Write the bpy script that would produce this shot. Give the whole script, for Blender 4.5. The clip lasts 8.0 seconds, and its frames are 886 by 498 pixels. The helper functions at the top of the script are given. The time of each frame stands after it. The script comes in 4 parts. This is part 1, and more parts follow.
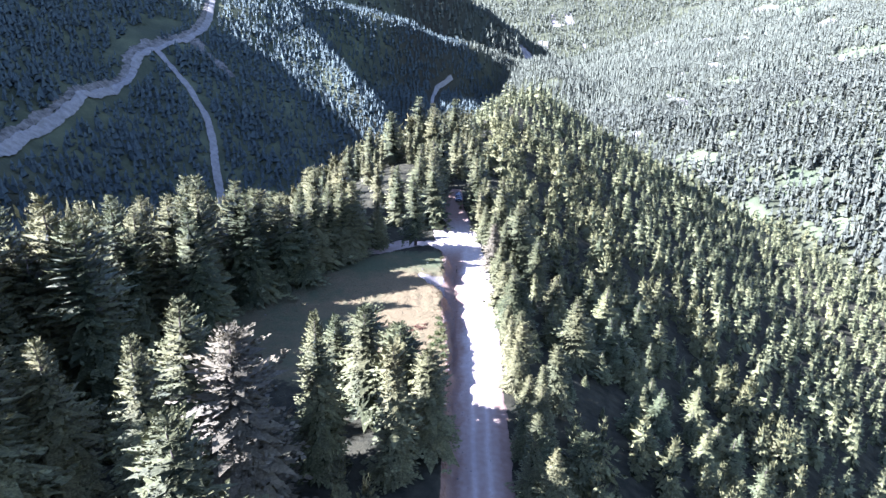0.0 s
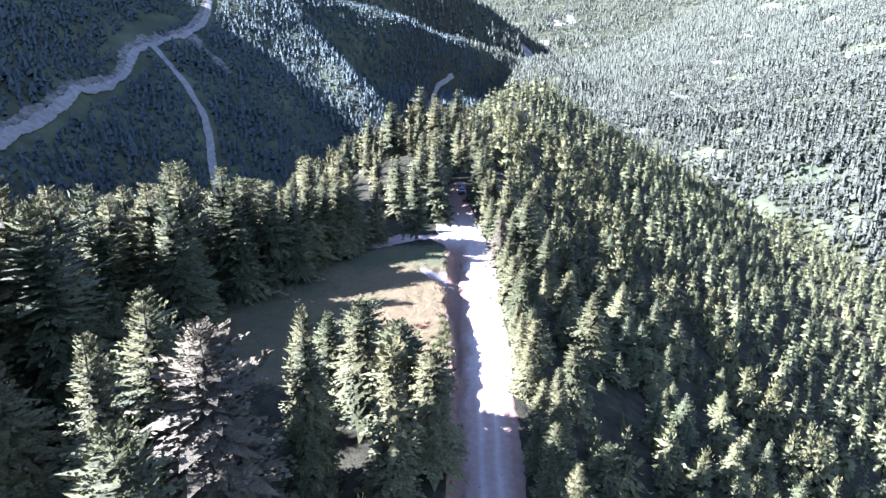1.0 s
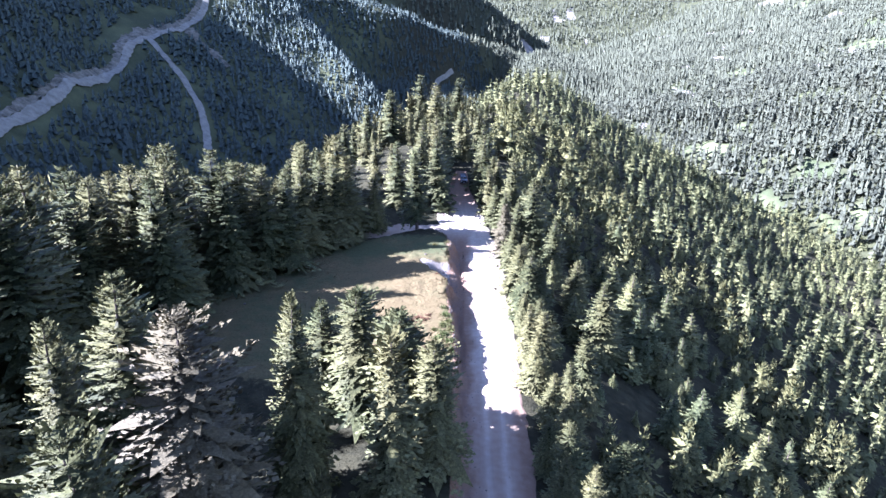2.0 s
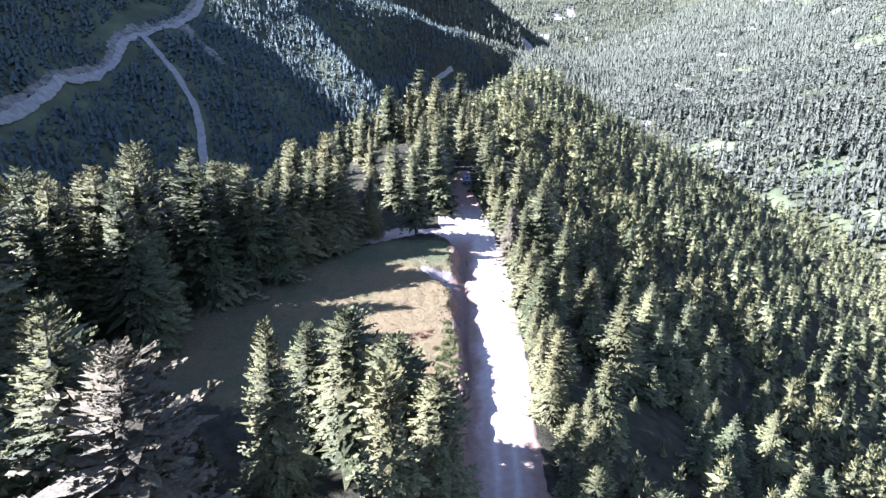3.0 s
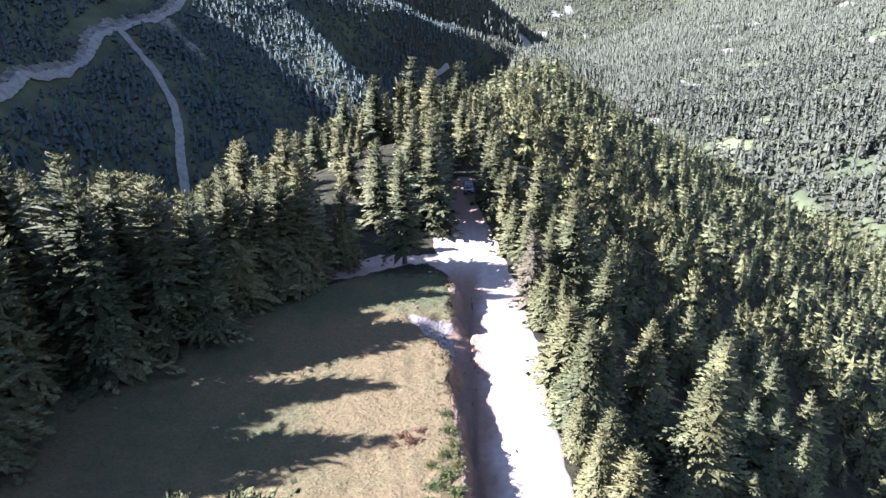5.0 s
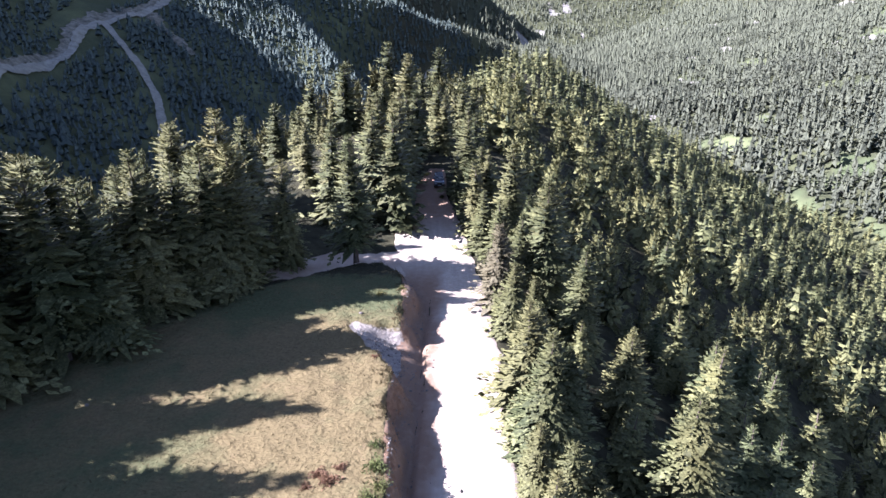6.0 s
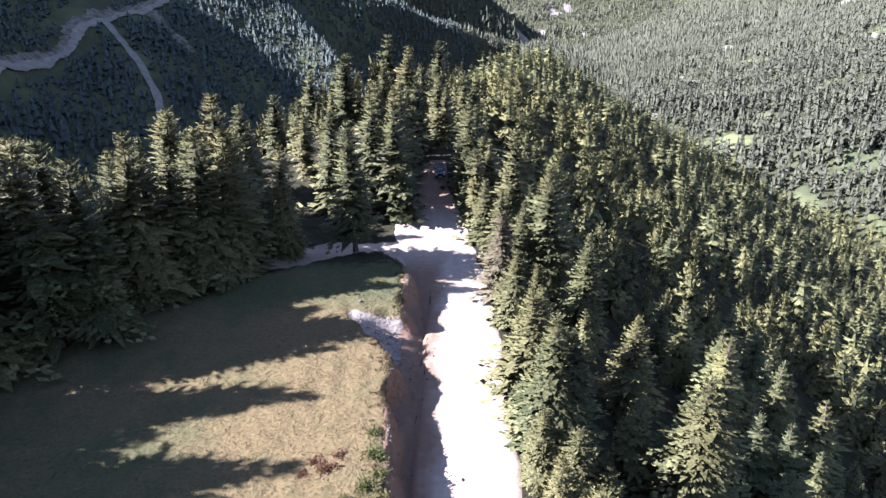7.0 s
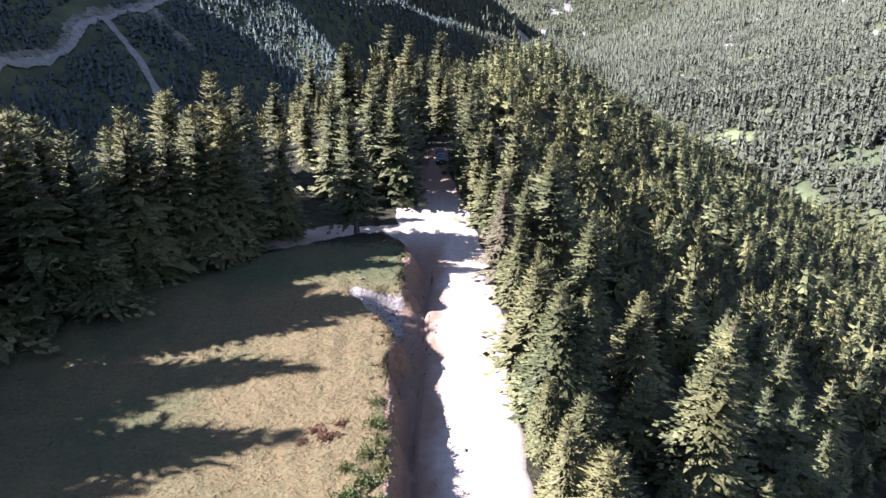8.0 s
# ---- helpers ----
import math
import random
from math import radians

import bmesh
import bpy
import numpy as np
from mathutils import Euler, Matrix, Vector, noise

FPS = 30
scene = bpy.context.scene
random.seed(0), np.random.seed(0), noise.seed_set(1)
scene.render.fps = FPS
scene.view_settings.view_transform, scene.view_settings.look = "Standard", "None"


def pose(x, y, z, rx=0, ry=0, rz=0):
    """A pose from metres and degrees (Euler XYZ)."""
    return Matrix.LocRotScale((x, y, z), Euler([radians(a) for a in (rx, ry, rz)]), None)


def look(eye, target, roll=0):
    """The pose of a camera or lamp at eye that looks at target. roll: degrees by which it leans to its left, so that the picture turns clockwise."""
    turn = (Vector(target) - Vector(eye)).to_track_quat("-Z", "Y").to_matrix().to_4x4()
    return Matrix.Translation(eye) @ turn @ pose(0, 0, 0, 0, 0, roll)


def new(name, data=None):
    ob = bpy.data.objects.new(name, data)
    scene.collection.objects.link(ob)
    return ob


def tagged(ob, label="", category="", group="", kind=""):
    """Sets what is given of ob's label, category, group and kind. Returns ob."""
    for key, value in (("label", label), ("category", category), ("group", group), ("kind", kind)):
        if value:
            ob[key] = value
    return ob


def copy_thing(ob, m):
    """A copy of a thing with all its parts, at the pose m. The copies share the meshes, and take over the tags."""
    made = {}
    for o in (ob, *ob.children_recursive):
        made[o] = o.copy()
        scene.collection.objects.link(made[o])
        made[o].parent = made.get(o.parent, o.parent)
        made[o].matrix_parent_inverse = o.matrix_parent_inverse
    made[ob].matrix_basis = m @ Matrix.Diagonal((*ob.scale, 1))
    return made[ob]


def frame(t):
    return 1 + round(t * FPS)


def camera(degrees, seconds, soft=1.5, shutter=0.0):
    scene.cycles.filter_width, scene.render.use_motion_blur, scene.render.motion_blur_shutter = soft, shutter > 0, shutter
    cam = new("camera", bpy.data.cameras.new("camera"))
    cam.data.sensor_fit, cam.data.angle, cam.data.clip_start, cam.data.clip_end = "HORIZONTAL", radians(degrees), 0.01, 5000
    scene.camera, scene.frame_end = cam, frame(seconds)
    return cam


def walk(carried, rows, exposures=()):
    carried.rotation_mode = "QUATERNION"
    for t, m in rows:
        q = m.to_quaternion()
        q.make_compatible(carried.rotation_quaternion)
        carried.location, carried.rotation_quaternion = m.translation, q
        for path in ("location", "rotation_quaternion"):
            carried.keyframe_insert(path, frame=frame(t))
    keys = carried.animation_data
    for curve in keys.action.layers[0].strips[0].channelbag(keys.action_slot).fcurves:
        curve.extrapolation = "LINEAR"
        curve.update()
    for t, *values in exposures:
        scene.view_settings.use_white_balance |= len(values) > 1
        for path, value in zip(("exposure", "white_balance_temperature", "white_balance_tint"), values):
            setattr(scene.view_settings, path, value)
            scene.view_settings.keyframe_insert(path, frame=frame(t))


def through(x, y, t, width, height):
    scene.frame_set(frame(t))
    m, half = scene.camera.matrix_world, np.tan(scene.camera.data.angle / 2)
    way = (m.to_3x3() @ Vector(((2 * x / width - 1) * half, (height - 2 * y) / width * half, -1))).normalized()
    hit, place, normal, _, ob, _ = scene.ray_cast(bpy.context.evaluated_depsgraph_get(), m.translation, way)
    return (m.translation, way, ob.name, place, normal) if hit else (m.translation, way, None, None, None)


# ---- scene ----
cam = camera(67.1, 8.0)
PATH = [
    (0, (3.668, -0.136, 62.013), (3.623, 1.715, 61.258), 0.03),
    (0.5, (3.219, 4.739, 59.462), (3.174, 6.591, 58.708), 0.03),
    (1, (2.855, 8.643, 56.806), (2.809, 10.495, 56.053), 0.03),
    (1.5, (2.538, 11.593, 54.611), (2.491, 13.444, 53.854), -0.07),
    (1.7, (2.425, 12.404, 53.795), (2.381, 14.254, 53.037), 0.13),
    (3, (1.531, 24.616, 50.084), (1.489, 26.464, 49.321), 0.03),
    (3.5, (1.047, 32.188, 48.224), (1.006, 34.036, 47.459), 0.03),
    (4, (0.37, 41.037, 46.373), (0.333, 42.884, 45.606), 0.03),
    (4.5, (-0.244, 49.552, 44.553), (-0.282, 51.4, 43.789), -0.07),
    (4.7, (-0.151, 52.651, 43.799), (-0.185, 54.499, 43.035), -0.17),
    (5.8, (5.593, 67.145, 38.241), (5.564, 68.993, 37.476), -0.07),
    (6, (6.221, 68.229, 37.482), (6.192, 70.077, 36.718), 0.03),
    (6.5, (6.257, 68.895, 36.595), (6.226, 70.743, 35.83), 0.03),
    (7, (6.192, 69.066, 35.568), (6.161, 70.914, 34.804), 0.03),
    (7.5, (6.156, 69.231, 33.331), (6.122, 71.08, 32.568), -0.07),
    (8, (6.047, 68.798, 32.87), (6.014, 70.647, 32.108), -0.07),
]
EXPOSURES = [(0, 3.4, 4980, 30), (4, 3.0, 5200, 29), (8, 2.55, 5620, 28)]
walk(cam, [(t, look(eye, target, roll)) for t, eye, target, roll in PATH],
     exposures=EXPOSURES)

# ---------------------------------------------------------------- light
SUN_UP, SUN_SIDE = radians(33.5), radians(-97)          # height; bearing from straight ahead, to the right
to_sun = Vector((math.sin(SUN_SIDE) * math.cos(SUN_UP), math.cos(SUN_SIDE) * math.cos(SUN_UP), math.sin(SUN_UP)))
world = bpy.data.worlds.new("sky")
scene.world = world
world.use_nodes = True
wn, wl = world.node_tree.nodes, world.node_tree.links
sky = wn.new("ShaderNodeTexSky")
sky.sky_type, sky.sun_disc = "NISHITA", False
sky.sun_elevation, sky.sun_rotation, sky.altitude, sky.air_density, sky.dust_density = SUN_UP, SUN_SIDE % math.tau, 1800, 1.0, 0.6
milky = wn.new("ShaderNodeHueSaturation")          # thin haze takes some blue out of the sky
milky.inputs["Saturation"].default_value = 0.84
wl.new(sky.outputs[0], milky.inputs["Color"])
wl.new(milky.outputs[0], wn["Background"].inputs[0])
wn["Background"].inputs[1].default_value = 0.049
sun = new("sun", bpy.data.lights.new("sun", "SUN"))
sun.data.energy, sun.data.angle, sun.data.color = 4.5, radians(0.53), (1.0, 0.95, 0.88)
sun.matrix_world = look((0, 0, 300), Vector((0, 0, 300)) - to_sun)


# ---------------------------------------------------------------- materials
class Nodes:
    """A node material with short calls for the nodes that are used here."""

    def __init__(self, name, rough=0.9, specular=0.2):
        self.m = bpy.data.materials.new(name)
        self.m.use_nodes = True
        self.n, self.l = self.m.node_tree.nodes, self.m.node_tree.links
        self.bsdf = self.n["Principled BSDF"]
        self.bsdf.inputs["Roughness"].default_value = rough
        self.bsdf.inputs["Specular IOR Level"].default_value = specular
        self.place = self.n.new("ShaderNodeNewGeometry")

    def put(self, socket, v):
        if hasattr(v, "is_linked"):
            self.l.new(v, socket)
        elif isinstance(v, tuple) and len(v) == 3 and socket.type == "RGBA":
            socket.default_value = (*v, 1)
        else:
            socket.default_value = v

    def noise(self, size, detail=4, rough=0.55, stretch=(1, 1, 1)):
        mul = self.n.new("ShaderNodeVectorMath")
        mul.operation = "MULTIPLY"
        self.l.new(self.place.outputs["Position"], mul.inputs[0])
        mul.inputs[1].default_value = tuple(s / size for s in stretch)
        tex = self.n.new("ShaderNodeTexNoise")
        tex.inputs["Scale"].default_value, tex.inputs["Detail"].default_value, tex.inputs["Roughness"].default_value = 1.0, detail, rough
        self.l.new(mul.outputs[0], tex.inputs["Vector"])
        return tex.outputs["Fac"]

    def span(self, v, a, b, lo=0.0, hi=1.0):
        r = self.n.new("ShaderNodeMapRange")
        for i, w in enumerate((v, a, b, lo, hi)):
            self.put(r.inputs[i], w)
        return r.outputs[0]

    def mix(self, k, a, b):
        x = self.n.new("ShaderNodeMix")
        x.data_type = "RGBA"
        self.put(x.inputs[0], k), self.put(x.inputs[6], a), self.put(x.inputs[7], b)
        return x.outputs[2]

    def maths(self, op, a, b=0.0):
        x = self.n.new("ShaderNodeMath")
        x.operation = op
        self.put(x.inputs[0], a), self.put(x.inputs[1], b)
        return x.outputs[0]

    def attr(self, name):
        x = self.n.new("ShaderNodeAttribute")
        x.attribute_name = name
        return x.outputs["Fac"]

    def island(self):
        return self.place.outputs["Random Per Island"]

    def each(self):
        return self.n.new("ShaderNodeObjectInfo").outputs["Random"]

    def bump(self, v, strength=0.5, distance=0.1):
        b = self.n.new("ShaderNodeBump")
        b.inputs["Strength"].default_value, b.inputs["Distance"].default_value = strength, distance
        self.l.new(v, b.inputs["Height"])
        self.l.new(b.outputs[0], self.bsdf.inputs["Normal"])

    def colour(self, c):
        self.put(self.bsdf.inputs["Base Color"], c)
        return self


def foliage(name, dark, light, tint, through=0.05, rough=0.55, grain=0.32):
    """Needles or leaves: each spray its own tone, each tree its own tint; shade is painted into gaps and insides."""
    m = Nodes(name, rough, 0.08)
    tone = m.attr("tone")
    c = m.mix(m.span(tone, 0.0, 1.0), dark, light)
    c = m.mix(m.maths("MULTIPLY", m.span(m.each(), 0.3, 1.0), 0.5), c, tint)
    c = m.mix(m.maths("MULTIPLY", m.span(m.noise(9, 2), 0.45, 0.7), 0.45), c, tint)
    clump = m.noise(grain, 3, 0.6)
    # hollows between needle clumps painted dark like shade, raised clumps painted lighter
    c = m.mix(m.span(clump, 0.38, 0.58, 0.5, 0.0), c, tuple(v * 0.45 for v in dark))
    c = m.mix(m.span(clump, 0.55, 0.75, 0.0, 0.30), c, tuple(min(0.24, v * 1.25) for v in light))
    # negative tones: the crown's inside, its shade put into the colour
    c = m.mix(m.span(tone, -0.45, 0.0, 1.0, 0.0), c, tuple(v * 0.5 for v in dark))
    m.bump(clump, 0.7, grain * 0.5)
    m.colour(c)
    tr = m.n.new("ShaderNodeBsdfTranslucent")
    m.put(tr.inputs[0], c)
    both = m.n.new("ShaderNodeMixShader")
    both.inputs[0].default_value = through
    m.l.new(m.bsdf.outputs[0], both.inputs[1]), m.l.new(tr.outputs[0], both.inputs[2])
    m.l.new(both.outputs[0], m.n["Material Output"].inputs[0])
    return m.m


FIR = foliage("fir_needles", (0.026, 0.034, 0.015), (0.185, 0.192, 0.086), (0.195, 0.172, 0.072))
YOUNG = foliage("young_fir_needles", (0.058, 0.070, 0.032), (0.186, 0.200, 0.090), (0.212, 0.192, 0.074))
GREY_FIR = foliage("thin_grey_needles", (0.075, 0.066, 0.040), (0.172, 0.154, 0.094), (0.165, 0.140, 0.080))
# haze put into the colours: dark tones lifted, bluer on the shaded valley side
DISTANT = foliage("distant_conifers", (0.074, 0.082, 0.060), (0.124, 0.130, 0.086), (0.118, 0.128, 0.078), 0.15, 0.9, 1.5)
VALLEY_HAZE = foliage("valley_haze_needles", (0.084, 0.108, 0.096), (0.106, 0.130, 0.108), (0.100, 0.126, 0.100), 0.15, 0.9, 1.5)
BUSH = foliage("bush_leaves", (0.050, 0.080, 0.025), (0.150, 0.190, 0.070), (0.190, 0.150, 0.060), 0.15)

bark = Nodes("fir_bark", 0.95, 0.1)
bark.colour(bark.mix(bark.span(bark.noise(0.25, 5, 0.6, (1, 1, 0.3)), 0.35, 0.7), (0.045, 0.035, 0.028), (0.16, 0.13, 0.11)))
bark.bump(bark.noise(0.12, 4, 0.6, (1, 1, 0.25)), 0.8, 0.05)
BARK = bark.m


def land_material():
    m = Nodes("land", 1.0, 0.05)
    fine, mid, wide = m.noise(0.35, 6, 0.65), m.noise(2.2, 5), m.noise(11, 3)
    duff = m.mix(m.span(mid, 0.35, 0.7), (0.028, 0.028, 0.018), (0.062, 0.058, 0.034))
    herb = m.mix(m.span(m.noise(38, 5, 0.6), 0.42, 0.62), (0.078, 0.095, 0.048), (0.150, 0.170, 0.080))
    wood = m.mix(m.attr("open"), duff, herb)
    straw = m.mix(m.span(fine, 0.25, 0.75), (0.104, 0.081, 0.041), (0.180, 0.142, 0.072))
    green = m.mix(m.span(fine, 0.25, 0.75), (0.058, 0.068, 0.032), (0.105, 0.112, 0.056))
    # green grass by noise, plus the mask that carries the meadow's shade
    shaded_green = m.maths("ADD", m.attr("shaded_green"), m.span(m.maths("ADD", m.maths("MULTIPLY", wide, 0.6), m.maths("MULTIPLY", mid, 0.4)), 0.35, 0.65, -0.45, 0.45))
    grass = m.mix(m.span(shaded_green, 0.15, 0.85), straw, green)
    grass = m.mix(m.maths("MULTIPLY", m.span(m.noise(3.5, 5, 0.7), 0.58, 0.74), 0.5), grass, (0.150, 0.105, 0.066))
    soil = m.mix(m.span(m.noise(0.6, 6, 0.7), 0.32, 0.68), (0.165, 0.096, 0.058), (0.320, 0.212, 0.140))
    stone = m.mix(m.span(m.noise(0.5, 6, 0.7), 0.3, 0.7), (0.20, 0.175, 0.15), (0.36, 0.325, 0.285))
    rock = m.mix(m.span(m.noise(9, 7, 0.65), 0.35, 0.65), (0.13, 0.12, 0.10), (0.34, 0.315, 0.285))
    edge = m.span(m.noise(0.9, 5, 0.7), 0.2, 0.8, -0.28, 0.28)

    def worn(name):
        return m.span(m.maths("ADD", m.attr(name), edge), 0.40, 0.60)

    c = m.mix(worn("meadow"), wood, grass)
    c = m.mix(worn("soil"), c, soil)
    c = m.mix(worn("gravel"), c, stone)
    c = m.mix(m.span(m.maths("ADD", m.attr("rock"), m.span(m.noise(14, 6, 0.7), 0.2, 0.8, -0.35, 0.35)), 0.42, 0.58), c, rock)
    m.colour(c)
    m.bump(m.maths("ADD", fine, m.maths("MULTIPLY", m.noise(1.1, 4, 0.6, (1, 1.6, 1)), 1.6)), 0.9, 0.17)
    return m.m


LAND = land_material()

road_m = Nodes("pale_dirt_road", 0.95, 0.1)
c = road_m.mix(road_m.span(road_m.noise(0.4, 6, 0.65), 0.3, 0.7), (0.36, 0.295, 0.225), (0.54, 0.465, 0.38))
c = road_m.mix(road_m.maths("MULTIPLY", road_m.span(road_m.noise(1.6, 5, 0.6, (2.2, 0.12, 1)), 0.48, 0.68), 0.45), c, (0.33, 0.28, 0.235))
# brown by the dirt mask, which also carries shade put into the colour
c = road_m.mix(road_m.span(road_m.maths("ADD", road_m.attr("dirt"), road_m.span(road_m.noise(0.8, 5, 0.7), 0.2, 0.8, -0.3, 0.3)), 0.0, 1.0), c, (0.225, 0.150, 0.102))
road_m.colour(c)
road_m.bump(road_m.noise(0.3, 6, 0.7), 0.7, 0.06)
ROAD = road_m.m

scree_m = Nodes("cut_bank_scree", 1.0, 0.05)
scree_m.colour(scree_m.mix(scree_m.span(scree_m.noise(5, 7, 0.7), 0.35, 0.65), (0.075, 0.072, 0.052), (0.25, 0.23, 0.18)))
scree_m.bump(scree_m.noise(3, 6, 0.7), 1.0, 1.4)
SCREE = scree_m.m

gravel_m = Nodes("grey_gravel_road", 1.0, 0.05)
gravel_m.colour(gravel_m.mix(gravel_m.span(gravel_m.noise(4, 6, 0.7), 0.35, 0.65), (0.17, 0.162, 0.130), (0.28, 0.265, 0.215)))
GRAVEL = gravel_m.m

stone_m = Nodes("rough_stone", 0.9, 0.2)
stone_m.colour(stone_m.mix(stone_m.span(stone_m.noise(0.2, 5, 0.7), 0.3, 0.7), (0.07, 0.06, 0.05), (0.22, 0.195, 0.17)))
stone_m.bump(stone_m.noise(0.08, 5), 0.6, 0.03)
STONE = stone_m.m

grass_m = Nodes("dry_grass", 0.9, 0.1)
grass_m.colour(grass_m.mix(grass_m.span(grass_m.noise(7, 3), 0.5, 0.66), grass_m.mix(grass_m.island(), (0.079, 0.062, 0.032), (0.178, 0.141, 0.076)),
                           grass_m.mix(grass_m.island(), (0.055, 0.062, 0.030), (0.125, 0.125, 0.065))))
GRASS = grass_m.m


def plain(name, rgb, rough=0.5, metal=0.0, coat=0.0):
    m = Nodes(name, rough, 0.5)
    m.colour(m.mix(m.span(m.noise(0.5, 4), 0.3, 0.7), tuple(v * 0.85 for v in rgb), rgb))
    m.bsdf.inputs["Metallic"].default_value, m.bsdf.inputs["Coat Weight"].default_value = metal, coat
    return m.m


# ---------------------------------------------------------------- the land
def smooth(a, b, v):
    k = np.clip((v - a) / (b - a), 0.0, 1.0)
    return k * k * (3 - 2 * k)


def soft(v, w):
    """Zero for negative v, v for positive v, rounded over w."""
    return w * np.logaddexp(0.0, v / w)


def waves(x, y, size, seed):
    """Smooth uneven relief between about -1 and 1."""
    rng = np.random.RandomState(seed)
    total = np.zeros_like(x, dtype=float)
    for k in range(7):
        a, p, f = rng.uniform(0, math.tau), rng.uniform(0, math.tau), rng.uniform(0.6, 1.9)
        total += np.sin((x * math.cos(a) + y * math.sin(a)) * math.tau * f / size + p + 0.7 * np.sin(y * 2.1 / size + k))
    return total / 4.0


def crest(x, y, points, slope, blunt):
    """The height of a ridge with a bent crest line of (x, y, z) and even flanks."""
    best = np.full_like(x, -1e4, dtype=float)
    for (x0, y0, z0), (x1, y1, z1) in zip(points, points[1:]):
        dx, dy = x1 - x0, y1 - y0
        k = np.clip(((x - x0) * dx + (y - y0) * dy) / (dx * dx + dy * dy), 0, 1)
        d = np.hypot(x - x0 - k * dx, y - y0 - k * dy)
        best = np.maximum(best, z0 + k * (z1 - z0) - slope * (np.sqrt(d * d + blunt * blunt) - blunt))
    return best


BANK = ([-400, 60, 100, 107, 112, 119, 130, 140, 145.6, 148, 150, 152], [1.8, 1.8, 1.9, 1.5, 0.9, 0.5, 0.7, 0.8, -0.2, -2.0, -4.2, -7.0])     # y, x of the bank's top edge
TRACK = ([-70, -58, -47, -36, -25, -14, -6, 2], [104, 112, 122, 128, 134.5, 144, 149.5, 151])   # x, y of the meadow's far edge
ROAD_Z = ([-400, 60, 150, 165, 190, 230, 300], [-1, -1, -1, -0.4, 1.6, 2.0, 1.5])


def road_level(x, y):
    return np.interp(y, *ROAD_Z) + 2.6 * smooth(-3, -18, x) * smooth(60, 100, y)


def on_meadow(x, y):
    """How far inside the meadow's edge a place is, in metres."""
    return np.minimum(np.interp(y, *BANK) - x, (np.interp(x, *TRACK) - y) * 0.8)


def slide(x, y):
    """The bare stony fan in the meadow's corner, opening towards the road."""
    u = np.maximum(x + 5.2, 0)
    off = np.abs(y - 132.7 + 0.75 * u) - 0.3 - 0.72 * u + 0.40 * waves(x, y, 5.0, 8)
    return smooth(0.5, -0.4, off) * smooth(-5.6, -4.4, x)


def own_ridge(x, y):
    xr = np.interp(y, [-400, 150, 239, 350, 420, 700], [13, 13, 18, 37, 52, 110])
    zr = np.interp(y, [-400, 60, 150, 190, 260, 400, 480, 700], [-1, -1, -1, 1.6, 2.5, -1, -28, -120])
    xl = np.interp(y, [-400, 60, 100, 130, 150, 180, 200, 220, 240, 260, 300, 400, 700], [-62, -64, -68, -67, -54, -38, -28, -21, -15, -8, 7, 38, 80])
    level = road_level(x, y)
    k = smooth(-1.7, 0.25, on_meadow(x, y) + 0.45 * waves(x, y, 10, 15) + 0.34 * waves(x, y, 4.2, 3) + 0.16 * waves(x, y, 1.7, 2))
    top = level + k * (2.1 + 0.12 * waves(x, y, 14, 4) + 0.05 * waves(x, y, 3, 6) - level)
    top = top + 0.5 * k * (1 - k) * (waves(x, y, 1.5, 19) + 0.7 * waves(x, y, 3.1, 20))
    top = top - (0.35 + 2.3 * smooth(-4.6, 0.9, x)) * slide(x, y) * k
    gully = 2.95 + 0.30 * waves(y, y * 0.3, 11, 16)          # water has cut a furrow at the foot of the bank
    top = top - 0.65 * np.exp(-((x - gully) / 0.33) ** 2) * smooth(60, 80, y) * smooth(148, 138, y)
    top = np.where(y > 300, np.minimum(top, zr + 2.5), top)
    far = smooth(200, 320, y)
    top = top * (1 - far) + (zr - 0.02 * np.abs(x - xr)) * far
    d = soft(x - xr, 2.5)
    right = 0.55 * np.minimum(d, 130) + 0.30 * np.maximum(d - 130, 0)
    left = 0.62 * soft(xl - x, 6)
    return top - right - left


